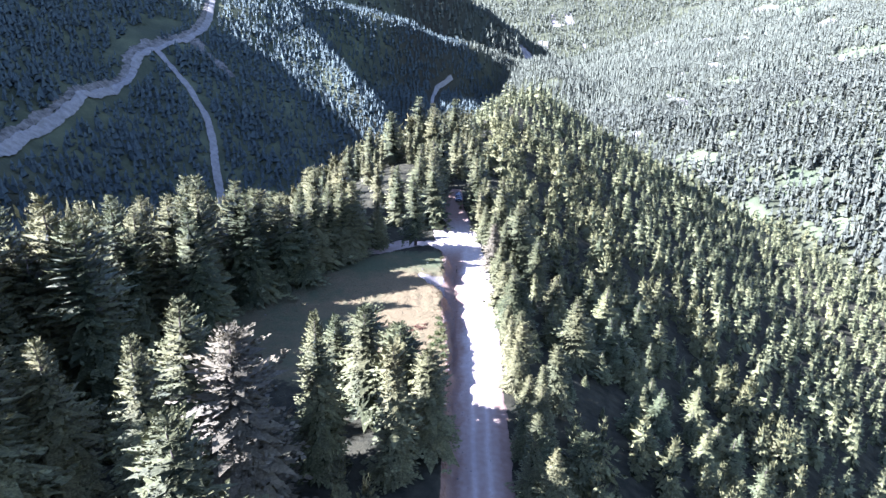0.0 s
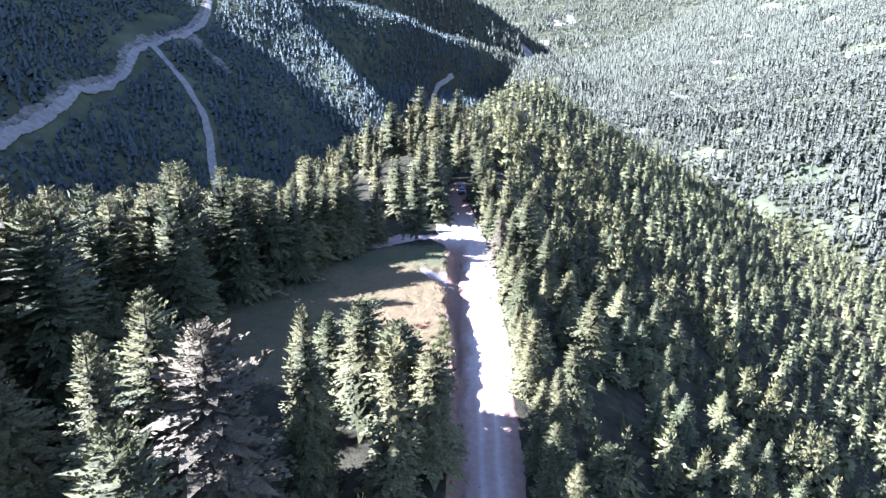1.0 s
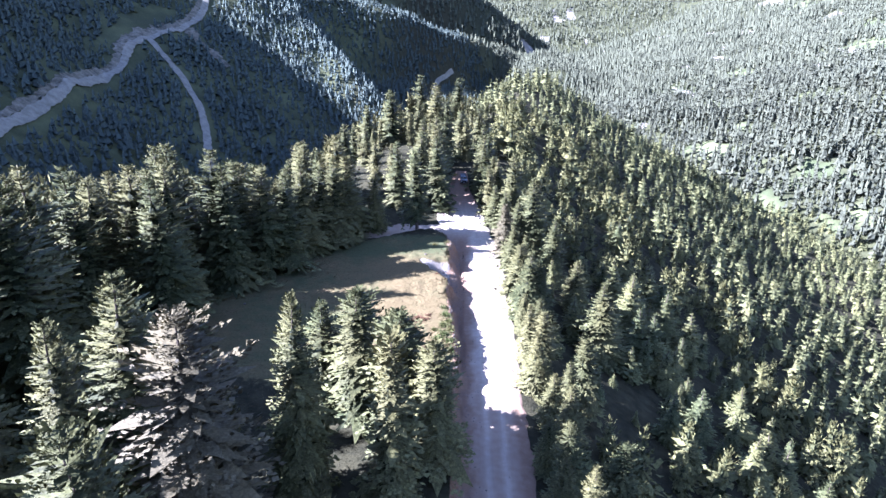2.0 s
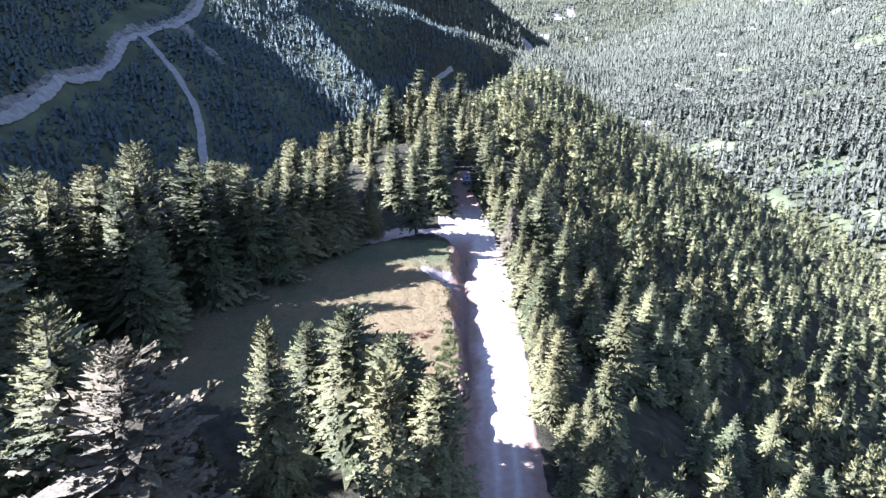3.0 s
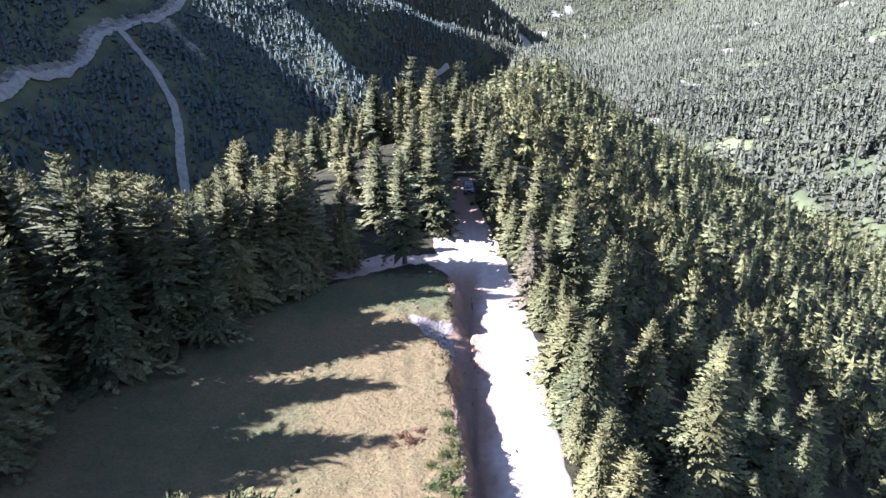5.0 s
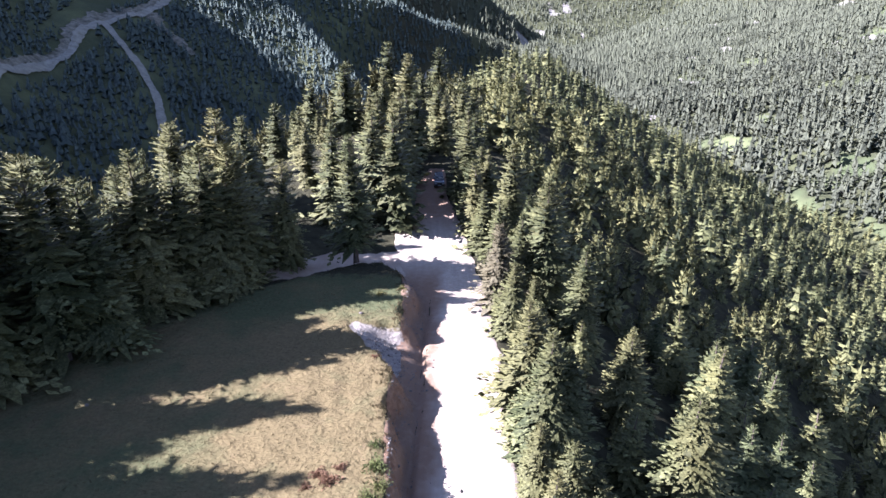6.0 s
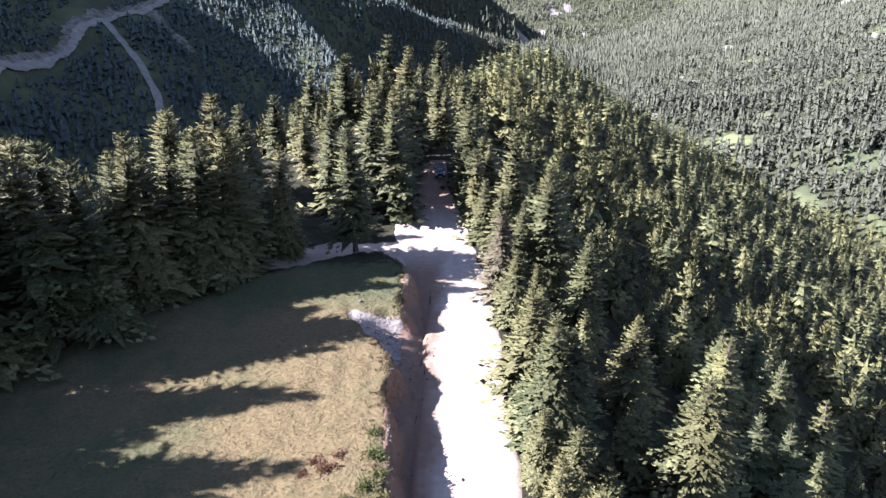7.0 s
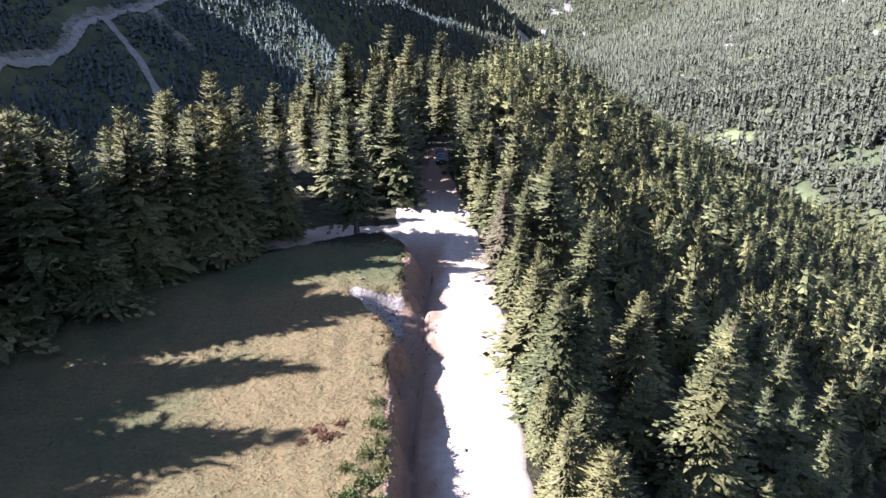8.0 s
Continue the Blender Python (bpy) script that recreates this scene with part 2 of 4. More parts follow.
def height(x, y):
    x, y = np.asarray(x, float), np.asarray(y, float)
    z = own_ridge(x, y)
    wild = smooth(40, 120, np.maximum(np.maximum(x - 20, -75 - x), y - 260))
    left = crest(x, y, [(-620, -700, 260), (-600, 250, 238), (-550, 620, 168), (-480, 800, 80)], 0.76, 30)
    # crest above the view, added to throw the left slope into shade
    high = crest(x, y, [(-800, -900, 425), (-800, 400, 415), (-760, 800, 330), (-730, 1000, 250)], 0.85, 30)
    knee = crest(x, y, [(-440, 790, 70), (-292, 752, 4), (-205, 650, -48)], 0.42, 20)
    spur = np.maximum(crest(x, y, [(-620, 880, 190), (-215, 990, 33)], 0.29, 20), crest(x, y, [(-215, 990, 33), (-110, 1040, -22), (9, 1150, -85), (110, 1300, -140)], 0.95, 20))
    spur_2 = crest(x, y, [(-420, 1300, 300), (22, 1400, 19), (120, 1500, -53), (235, 1700, -125)], 0.92, 20)
    near_foot = -67 + 0.30 * (x - 176) + 0.25 * (y - 499)
    side = -60 + 0.20 * (x - 176) - 0.08 * (y - 499) + 0.00028 * np.maximum(x - 300, 0) ** 2
    right = -soft(-near_foot + side, 15) + side
    back = -140 + 0.30 * (y - 1850)
    floor = np.full_like(z, -150.0) + 30 * smooth(200, -200, x) * smooth(300, 0, y)
    gullies = 4.5 * waves(x, y, 260, 11) + 2.5 * waves(x, y, 90, 12) + 1.2 * waves(x, y, 30, 13)
    far = np.maximum.reduce([left, high, knee, spur, spur_2, right, back, floor])
    hollow = x - np.interp(y, [560, 640, 761, 850, 960], [-42, -80, -135, -190, -235])          # a steep hollow beyond the shoulder, carved to fit the shade seen from the camera
    brow = np.interp(x, [-300, -215, -110, 9, 110], [965, 990, 1040, 1150, 1300]) - y
    far = far - 85 * smooth(0, 105, hollow) * smooth(0, 120, brow) * smooth(140, 40, x)
    far = far + gullies * smooth(-150, -60, far)
    z = z + wild * (2.2 * waves(x, y, 70, 21) + 0.9 * waves(x, y, 24, 22))
    k = np.maximum(z, far)
    return k

# ---------------------------------------------------------------- mesh helpers
def sheet(name, verts, faces, material, parent=None, floats=(), smooth_shade=False, normals=None):
    """One mesh object from arrays of corners and of equal-sided faces; floats: (name, a value a corner)."""
    verts, faces = np.asarray(verts, np.float32), np.asarray(faces, np.int32)
    me = bpy.data.meshes.new(name)
    n, sides = faces.shape
    me.vertices.add(len(verts))
    me.vertices.foreach_set("co", verts.ravel())
    me.loops.add(n * sides)
    me.loops.foreach_set("vertex_index", faces.ravel())
    me.polygons.add(n)
    me.polygons.foreach_set("loop_start", np.arange(0, n * sides, sides, dtype=np.int32))
    me.polygons.foreach_set("use_smooth", np.full(n, smooth_shade))
    for key, values in floats:
        me.attributes.new(key, "FLOAT", "POINT").data.foreach_set("value", np.asarray(values, np.float32))
    if normals is not None:
        me.attributes.new("custom_normal", "FLOAT_VECTOR", "POINT").data.foreach_set("vector", np.asarray(normals, np.float32).ravel())
    me.materials.append(material)
    me.update(calc_edges=True)
    ob = new(name, me)
    ob.parent = parent
    return ob


def part(name, bm, material, parent, label=""):
    me = bpy.data.meshes.new(name)
    bm.to_mesh(me)
    bm.free()
    me.materials.append(material)
    ob = new(name, me)
    ob.parent = parent
    return tagged(ob, label)


def grid_faces(rows, columns):
    i = np.arange(rows - 1)[:, None] * columns + np.arange(columns - 1)[None, :]
    i = i.ravel()
    return np.stack([i, i + 1, i + columns + 1, i + columns], 1)


def steps(*runs):
    """Numbers from runs of (start, end, step), joined."""
    return np.unique(np.concatenate([np.arange(a, b + 1e-6, s) for a, b, s in runs]))


# ---------------------------------------------------------------- ground
OUTCROPS = [(676, 1594, 15, 70), (513, 1307, 17, 70), (503, 1400, 18, 70), (440, 1169, 10, 40), (377, 1022, 8, 64), (318, 892, 6, 61), (286, 826, 5, 27), (419, 806, 6, 23), (391, 762, 7, 23), (367, 727, 6, 22), (250, 1028, 7, 51), (256, 780, 7, 40), (137, 1357, 23, 52), (233, 1947, 23, 24), (336, 2109, 22, 22), (289, 2091, 16, 25), (167, 607, 3, 8), (486, 1693, 10, 68), (440, 800, 6, 32), (587, 1138, 13, 23), (329, 1003, 5, 23)]
CLEARINGS = [(191, 512, 12, 16), (329, 815, 10, 23), (239, 448, 11, 8), (460, 789, 22, 52), (444, 797, 11, 34), (237, 695, 9, 45), (249, 428, 5, 8), (221, 384, 4, 8), (282, 437, 4, 8), (219, 435, 4, 8), (226, 550, 5, 10), (197, 411, 4, 15), (663, 1382, 23, 66), (708, 1521, 14, 60), (237, 388, 4, 8), (538, 939, 9, 23)]


def patches(x, y, spots):
    k = np.zeros_like(x, dtype=float)
    wobble = 0.35 * waves(x, y, 40, 33) + 0.35 * waves(x, y, 14, 34)
    for cx, cy, rx, ry in spots:
        k = np.maximum(k, 1 - smooth(0.6, 1.1, np.hypot((x - cx) / rx, (y - cy) / ry) + wobble))
    return k


def rock_places(x, y):
    """Bare rock on the far mountainside: scattered ledges and slides."""
    k = smooth(0.95, 1.3, waves(x, y, 150, 31) * 0.6 + waves(x * 1.0, y * 0.45, 60, 32) * 0.75) * smooth(120, 220, x) * smooth(500, 700, y)
    return np.maximum(k, patches(x, y, OUTCROPS))


def open_places(x, y):
    """Clearings with herbs and low scrub among the far trees."""
    k = smooth(0.1, 0.9, waves(x, y * 0.6, 170, 41) + 0.35 * waves(x, y, 55, 42))
    return np.maximum((0.5 * smooth(-60, -150, x) + 0.32 * smooth(-50, 100, x) + 0.3 * k * smooth(60, 160, x) * smooth(1300, 1000, y)) * smooth(330, 450, np.hypot(x, y)), patches(x, y, [(a, b, 1.5 * c, 1.5 * d) for a, b, c, d in CLEARINGS]))


gx = steps((-3600, -700, 160), (-700, -340, 12), (-340, -130, 6), (-130, -60, 3), (-60, -8, 0.9), (-8, 4, 0.3), (4, 14, 0.8), (14, 60, 1.8), (60, 260, 5), (260, 900, 11), (900, 3600, 150))
gy = steps((-1200, 0, 60), (0, 56, 7), (56, 96, 0.8), (96, 151, 0.5), (151, 160, 0.8), (160, 240, 2.0), (240, 830, 6.5), (830, 1300, 12), (1300, 2100, 20), (2100, 4500, 150))
X, Y = np.meshgrid(gx, gy)
x, y = X.ravel(), Y.ravel()
z = height(x, y)
inside = on_meadow(x, y)
clear = smooth(-70, -45, x) * smooth(88, 99, y + 0.35 * x + 12) * smooth(150, 140, y)
meadow_k = smooth(-0.3, 0.8, inside) * clear
cut = smooth(-2.6, -1.9, inside) * smooth(0.35, -0.05, inside) * smooth(-14, -8, x) * smooth(30, 60, y)
scoop = slide(x, y) * smooth(-1.0, 0.5, inside)
# left and far meadow greener and darker: its tree shade put into the colour
ground = sheet("ground", np.stack([x, y, z], 1), grid_faces(len(gy), len(gx)), LAND,
               floats=(("meadow", meadow_k), ("soil", np.clip(cut, 0, 1)), ("gravel", scoop), ("rock", rock_places(x, y)), ("open", open_places(x, y)), ("shaded_green", np.clip(0.05 + 0.5 * smooth(-7, -24, x) + 0.75 * smooth(130, 139, y), 0, 0.9))), smooth_shade=True)
tagged(ground, "forested mountain ridge and valley slopes with a dry grass meadow", "ground", kind="structure")


def strip(name, centre, widths, across, lift, material, label, category, dirt=None, relief=0.0, rough=0.05, columns=15):
    """A road laid along a bent line of (x, y), following the ground."""
    pts = np.array(centre, float)
    run = np.concatenate([[0], np.cumsum(np.hypot(*np.diff(pts, axis=0).T))])
    s = np.arange(0, run[-1], across)
    wide = across * 6
    fine = np.linspace(-wide, run[-1] + wide, 4000)
    def bent(v):
        raw = np.interp(fine, run, v)
        k = max(1, int(wide / (fine[1] - fine[0])))
        return np.interp(s, fine, np.convolve(np.pad(raw, k, mode="edge"), np.ones(2 * k + 1) / (2 * k + 1), "valid"))
    cx, cy = bent(pts[:, 0]), bent(pts[:, 1])
    cx[0], cy[0] = pts[0]
    tx, ty = np.gradient(cx), np.gradient(cy)
    n = np.hypot(tx, ty)
    w = np.interp(s, run, widths)
    u = np.linspace(-0.5, 0.5, columns)
    edge = 1 + rough * waves(s * 1.0, s * 0.3, 9, 5) + 0.5 * rough * waves(s, s * 0.2, 3, 6)
    x = cx[:, None] + (ty / n)[:, None] * u * (w * edge)[:, None]
    y = cy[:, None] - (tx / n)[:, None] * u * (w * edge)[:, None]
    ruts = -0.05 * (np.exp(-((np.abs(u) - 0.17) / 0.05) ** 2))[None, :] * (relief > 0)
    z = height(x, y) + lift + ruts - 0.12 * (np.abs(u) > 0.49) + relief * waves(x, y, 2.0, 9)
    k = dirt(x, y) if dirt else np.zeros_like(x)
    ob = sheet(name, np.stack([x.ravel(), y.ravel(), z.ravel()], 1), grid_faces(len(s), columns), material, floats=(("dirt", k.ravel()),), smooth_shade=True)
    return tagged(ob, label, category, kind="structure")


# brown earth, with shade put into it: near end, bank's shadow, under far firs
def ditch(x, y):
    tracks = np.exp(-((x - 6.2 - 0.15 * waves(y, y * 0.2, 14, 23)) / 0.42) ** 2) + np.exp(-((x - 8.3 - 0.15 * waves(y, y * 0.2, 14, 23)) / 0.42) ** 2)
    worn = (0.62 - 0.5 * tracks + 0.3 * smooth(9.2, 10.6, x)) * smooth(104, 88, y)
    foot = smooth(6.2, 3.6, x + 0.5 * waves(x, y, 5, 17) + 0.25 * waves(x, y, 1.6, 18)) * smooth(158, 148, y)
    return np.maximum.reduce([worn, foot, smooth(164, 176, y)])


strip("road", [(7.0, -300), (7.0, 60), (7.0, 100), (6.4, 125), (5.0, 150), (2.8, 163), (2.0, 172), (1.8, 182), (2.8, 191), (3.0, 198)], [9.0, 9.0, 9.8, 10.6, 11.0, 11.6, 10.0, 6.6, 4.4, 2.6], 0.8, 0.07, ROAD,
      "pale dirt forest road with wheel ruts along the ridge", "road", ditch, 0.02, 0.08, 31)
strip("side_track", [(1.5, 155), (-8, 153.2), (-14, 148.6), (-19, 144.5)], [11, 8.5, 6, 3.5], 0.8, 0.045, ROAD,
      "pale dirt track curving away under fir trees", "road", lambda x, y: 0.28 + 0.25 * waves(x, y, 6, 27) + 0.3 * smooth(-8, -16, x), 0.02, 0.16)
UPPER = [(-232, 300), (-240, 341), (-250, 388), (-254, 424), (-257, 447), (-267, 515), (-269, 561), (-276, 592), (-281, 628), (-270, 648), (-265, 678), (-263, 709), (-268, 755), (-282, 815), (-300, 880)]
LOWER = [(-276, 632), (-250, 604), (-223, 573), (-202, 540), (-187, 507), (-177, 478), (-166, 452), (-148, 405)]
SLIDE = [(-262, 690), (-248, 672), (-233, 656), (-217, 642), (-205, 633)]
VALLEY = [(-8, 1060), (-19, 1038), (-31, 1013), (-35, 981), (-34, 926)]
FAR_LINES = [(VALLEY, 9), (UPPER, 9), (LOWER, 6), (SLIDE, 6), ([(-288, 600), (-296, 660), (-292, 705)], 13), ([(-246, 497), (-232, 502)], 4)]
strip("far_cut_bank", [(x - 5.8, y + 1) for x, y in UPPER], [5, 5, 5, 5, 5, 6, 7, 9, 14, 17, 11, 6, 5, 4, 4], 2.0, 1.0, SCREE, "pale broken cut bank above the hillside road", "bank", rough=0.45)
strip("far_road", UPPER, [6.2] * len(UPPER), 2.0, 1.5, GRAVEL, "pale gravel road winding up the opposite hillside", "road", rough=0.14)
strip("far_side_road", LOWER, [5.8] * len(LOWER), 2.0, 1.3, GRAVEL, "pale gravel road descending into the shaded valley", "road", rough=0.16)
strip("valley_road", VALLEY, [4.5] * len(VALLEY), 2.0, 1.5, GRAVEL, "pale gravel road deep in the shaded valley", "road", rough=0.16)
strip("far_slide", SLIDE, [14, 11, 9, 7, 5], 2.0, 1.1, SCREE, "pale earth slide below the hillside road", "bank", rough=0.45)


# ---------------------------------------------------------------- conifers
def sprays(base, way, up, length, width, droop):
    """Four-cornered pointed needle sprays, folded a little along the middle."""
    side = np.cross(way, up)
    side /= np.linalg.norm(side, axis=1)[:, None] + 1e-9
    l, w = length[:, None], width[:, None]
    mid = base + way * l * 0.5
    v = np.stack([base, mid - side * w - up * w * droop, base + way * l - up * l * 0.06, mid + side * w - up * w * droop], 1)
    return v.reshape(-1, 3)


def fir_crown(seed, tall, reach, whorls, limbs, sprigs, bottom=0.08, power=0.75, ragged=0.34, core=0.55, tiers=12, sprig=1.08, fat=0.28, panes=4, inner=-0.5, cap=0.84):
    """The foliage of one fir, its foot at the origin: whorls of flat fronds, each with sprigs on both sides of its
    limb, round a dense middle painted dark as shade.
    Returns the corners of four-cornered faces, a tone and a normal for each corner."""
    rng = np.random.RandomState(seed)
    base, way, up, length, tint, spread = [], [], [], [], [], []
    lobes = rng.uniform(0, math.tau, 3)
    for k in range(whorls):
        h = bottom + (1 - bottom) * (max(0.0, k + rng.uniform(-0.3, 0.3)) / whorls) ** 0.92
        h = min(max(h, bottom), 0.975)
        r = reach * max(0.05, (1 - h) ** power) * rng.uniform(1 - ragged * 0.4, 1 + ragged * 0.4)
        spin = rng.uniform(0, math.tau)
        for j in range(limbs):
            if sprigs > 2 and rng.uniform() < 0.10:
                continue
            a = spin + math.tau * (j + rng.uniform(-0.35, 0.35)) / limbs
            lobe = 1 + 0.5 * ragged * math.sin(2 * a + lobes[0] + 5 * h) + 0.4 * ragged * math.sin(a + lobes[1] + 9 * h)
            rr = r * lobe * rng.uniform(1 - ragged, 1 + ragged * 0.5) + 0.012 * tall
            out = np.array([math.cos(a), math.sin(a), -0.42 + 1.25 * h ** 1.6 + rng.uniform(-0.12, 0.12)])
            out /= np.linalg.norm(out)
            side = np.array([-math.sin(a), math.cos(a), 0.0])
            lift = np.cross(out, side) + side * rng.uniform(-0.25, 0.25)
            foot = np.array([0, 0, h * tall + rng.uniform(-0.012, 0.012) * tall])
            own = rng.uniform(0.25, 1.0)
            for turn in (-0.40, 0.40):          # the limb's flat fan of twigs, toned dark under tufts so that it recedes
                d = out + side * turn - np.array([0, 0, 0.06])
                base.append(foot + out * rr * 0.06), way.append(d / np.linalg.norm(d)), up.append(lift)
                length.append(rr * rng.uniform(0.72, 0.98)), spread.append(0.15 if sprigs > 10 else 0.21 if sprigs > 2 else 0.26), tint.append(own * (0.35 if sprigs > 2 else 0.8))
            if sprigs <= 2:
                continue
            size = max(0.56 * rr / math.sqrt(sprigs), 0.010 * tall) * sprig
            for i in range(sprigs):          # tufts over the fan of the limb, its tip turned up; tones darken inward, as shade
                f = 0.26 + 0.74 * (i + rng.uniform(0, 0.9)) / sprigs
                across = rng.uniform(-1, 1) * 0.36 * (1.12 - f)
                d = out * 0.75 + side * (across * 2.2 + rng.uniform(-0.3, 0.3)) + np.array([0, 0, rng.uniform(-0.05, 0.45)])
                n = lift + 0.40 * rng.normal(0, 1, 3)
                base.append(foot + out * rr * f * 0.94 + side * rr * across + np.array([0, 0, rr * (0.10 * f * f - 0.05 + rng.uniform(-0.03, 0.03))]))
                way.append(d / np.linalg.norm(d)), up.append(n / np.linalg.norm(n))
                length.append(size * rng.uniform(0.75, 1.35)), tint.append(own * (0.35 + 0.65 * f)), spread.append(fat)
    base.append(np.array([0, 0, tall * 0.94])), way.append(np.array([0.02, 0, 1.0])), up.append(np.array([1.0, 0, 0])), length.append(tall * 0.06), tint.append(0.6), spread.append(0.1)
    length = np.array(length)
    width = length * np.array(spread) * rng.uniform(0.8, 1.25, len(length))
    v = [sprays(np.array(base), np.array(way), np.array(up), length, width, 0.30)]
    tone = [np.repeat(np.array(tint), 4)]
    # the dense middle, given dark tones in place of shade
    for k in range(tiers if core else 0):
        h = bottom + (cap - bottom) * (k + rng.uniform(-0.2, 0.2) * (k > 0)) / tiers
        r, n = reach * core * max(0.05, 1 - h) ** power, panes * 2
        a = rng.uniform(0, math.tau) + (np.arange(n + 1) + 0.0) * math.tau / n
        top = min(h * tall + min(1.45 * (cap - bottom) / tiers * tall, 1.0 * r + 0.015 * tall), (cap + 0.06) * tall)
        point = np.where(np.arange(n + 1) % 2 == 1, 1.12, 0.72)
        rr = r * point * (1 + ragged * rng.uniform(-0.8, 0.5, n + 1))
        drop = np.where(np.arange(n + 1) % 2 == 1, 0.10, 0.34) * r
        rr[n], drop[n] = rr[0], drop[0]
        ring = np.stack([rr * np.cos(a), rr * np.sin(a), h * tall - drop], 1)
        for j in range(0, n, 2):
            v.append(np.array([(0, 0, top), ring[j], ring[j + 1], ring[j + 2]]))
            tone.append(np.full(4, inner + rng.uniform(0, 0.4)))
    v, tone = np.concatenate(v), np.concatenate(tone)
    q = v.reshape(-1, 4, 3)
    face = np.cross(q[:, 2] - q[:, 0], q[:, 3] - q[:, 1])
    face /= np.linalg.norm(face, axis=1)[:, None] + 1e-9
    mid = q.mean(1)
    away = np.stack([mid[:, 0], mid[:, 1], 0.30 * np.hypot(mid[:, 0], mid[:, 1]) + 0.05 * reach], 1)
    away /= np.linalg.norm(away, axis=1)[:, None] + 1e-9
    turned = (face * away).sum(1) < 0
    q[turned] = q[turned][:, ::-1]
    face[turned] *= -1
    n = 0.45 * face + 0.75 * away          # a bough is a rounded clump of needles, not one flat leaf
    n /= np.linalg.norm(n, axis=1)[:, None]
    return v, tone, np.repeat(n, 4, axis=0)


def trunk_mesh(tall, thick, seed):
    rng = np.random.RandomState(seed)
    sides, rings = 9, 7
    v = []
    bend = rng.uniform(-0.12, 0.12, (rings, 2))
    bend[0] = 0
    for k in range(rings):
        f = k / (rings - 1)
        r = thick * (1 - f) ** 0.8 + 0.02 + (0.45 * thick if k == 0 else 0)
        for j in range(sides):
            a = math.tau * j / sides
            rr = r * (1 + (0.18 * math.sin(3 * a + seed) if k < 2 else 0))
            v.append((bend[k, 0] * f + rr * math.cos(a), bend[k, 1] * f + rr * math.sin(a), -0.6 + f * (tall * 0.96 + 0.6)))
    faces = [(k * sides + j, k * sides + (j + 1) % sides, (k + 1) * sides + (j + 1) % sides, (k + 1) * sides + j) for k in range(rings - 1) for j in range(sides)]
    return v, faces


def fir_tree(seed, tall, reach, material, whorls, limbs, pairs, label, group, **shape):
    """One fir as a thing: an Empty at its foot, a trunk and a crown."""
    tree = tagged(new("fir_tree"), label, "tree", group)
    v, f = trunk_mesh(tall, tall * 0.014 + 0.06, seed)
    sheet("trunk", v, f, BARK, tree, smooth_shade=True)
    crown_v, tone, normals = fir_crown(seed, tall, reach, whorls, limbs, pairs, **shape)
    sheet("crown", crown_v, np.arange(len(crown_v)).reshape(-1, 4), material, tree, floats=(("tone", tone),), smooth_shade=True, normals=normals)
    return tree


def standing(x, y, scale, turn, lean=1.5, wide=1.0):
    a = turn * 2.4
    foot = float(height(x, y)) - 0.15
    return pose(x, y, foot, lean * math.cos(a), lean * math.sin(a), math.degrees(turn)) @ Matrix.Diagonal((scale * wide, scale * wide, scale, 1))


def forest(name, places, templates, material, label, trunks=False):
    """Many trees as one mesh: places are rows of x, y, z, height, width; each template is a tree 1 m tall and 1 m in reach."""
    rng = np.random.RandomState(len(places))
    places = np.asarray(places)
    pick = rng.randint(0, len(templates), len(places))
    vs, tones, ns = [], [], []
    for k, (t, tone, normal) in enumerate(templates):
        p = places[pick == k]
        a = rng.uniform(0, math.tau, len(p))
        ca, sa = np.cos(a)[:, None], np.sin(a)[:, None]
        px, py, pz = t[None, :, 0], t[None, :, 1], t[None, :, 2]
        w, h = p[:, 4:5], p[:, 3:4]
        v = np.stack([p[:, 0:1] + w * (px * ca - py * sa), p[:, 1:2] + w * (px * sa + py * ca), p[:, 2:3] + h * pz], 2)
        vs.append(v.reshape(-1, 3))
        px, py, pz = normal[None, :, 0], normal[None, :, 1], normal[None, :, 2]
        ns.append(np.stack([px * ca - py * sa, px * sa + py * ca, pz + 0 * ca], 2).reshape(-1, 3))
        own = rng.uniform(-0.25, 0.25, (len(p), 1))
        tones.append((tone[None, :] + own).ravel())
    v = np.concatenate(vs)
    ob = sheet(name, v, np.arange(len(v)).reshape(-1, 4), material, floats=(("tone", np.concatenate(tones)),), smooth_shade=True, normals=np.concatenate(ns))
    return tagged(ob, label, "forest", kind="stuff")


def scatter(x0, x1, y0, y1, gap, seed, jitter=0.42):
    rng = np.random.RandomState(seed)
    gx, gy = np.meshgrid(np.arange(x0, x1, gap), np.arange(y0, y1, gap))
    gx = gx + (np.arange(gx.shape[0]) % 2)[:, None] * gap * 0.5
    return gx.ravel() + rng.uniform(-jitter, jitter, gx.size) * gap, gy.ravel() + rng.uniform(-jitter, jitter, gx.size) * gap, rng


TALL = "tall dark green fir with dense layered branches"
SLOPE = "young green fir on the steep slope below the road"
ROUND = "firs round the meadow"
BARE_FOOT = "fir with a bare lower trunk at the road junction"
THINNING = "thinning greyish brown fir with sparse needles"


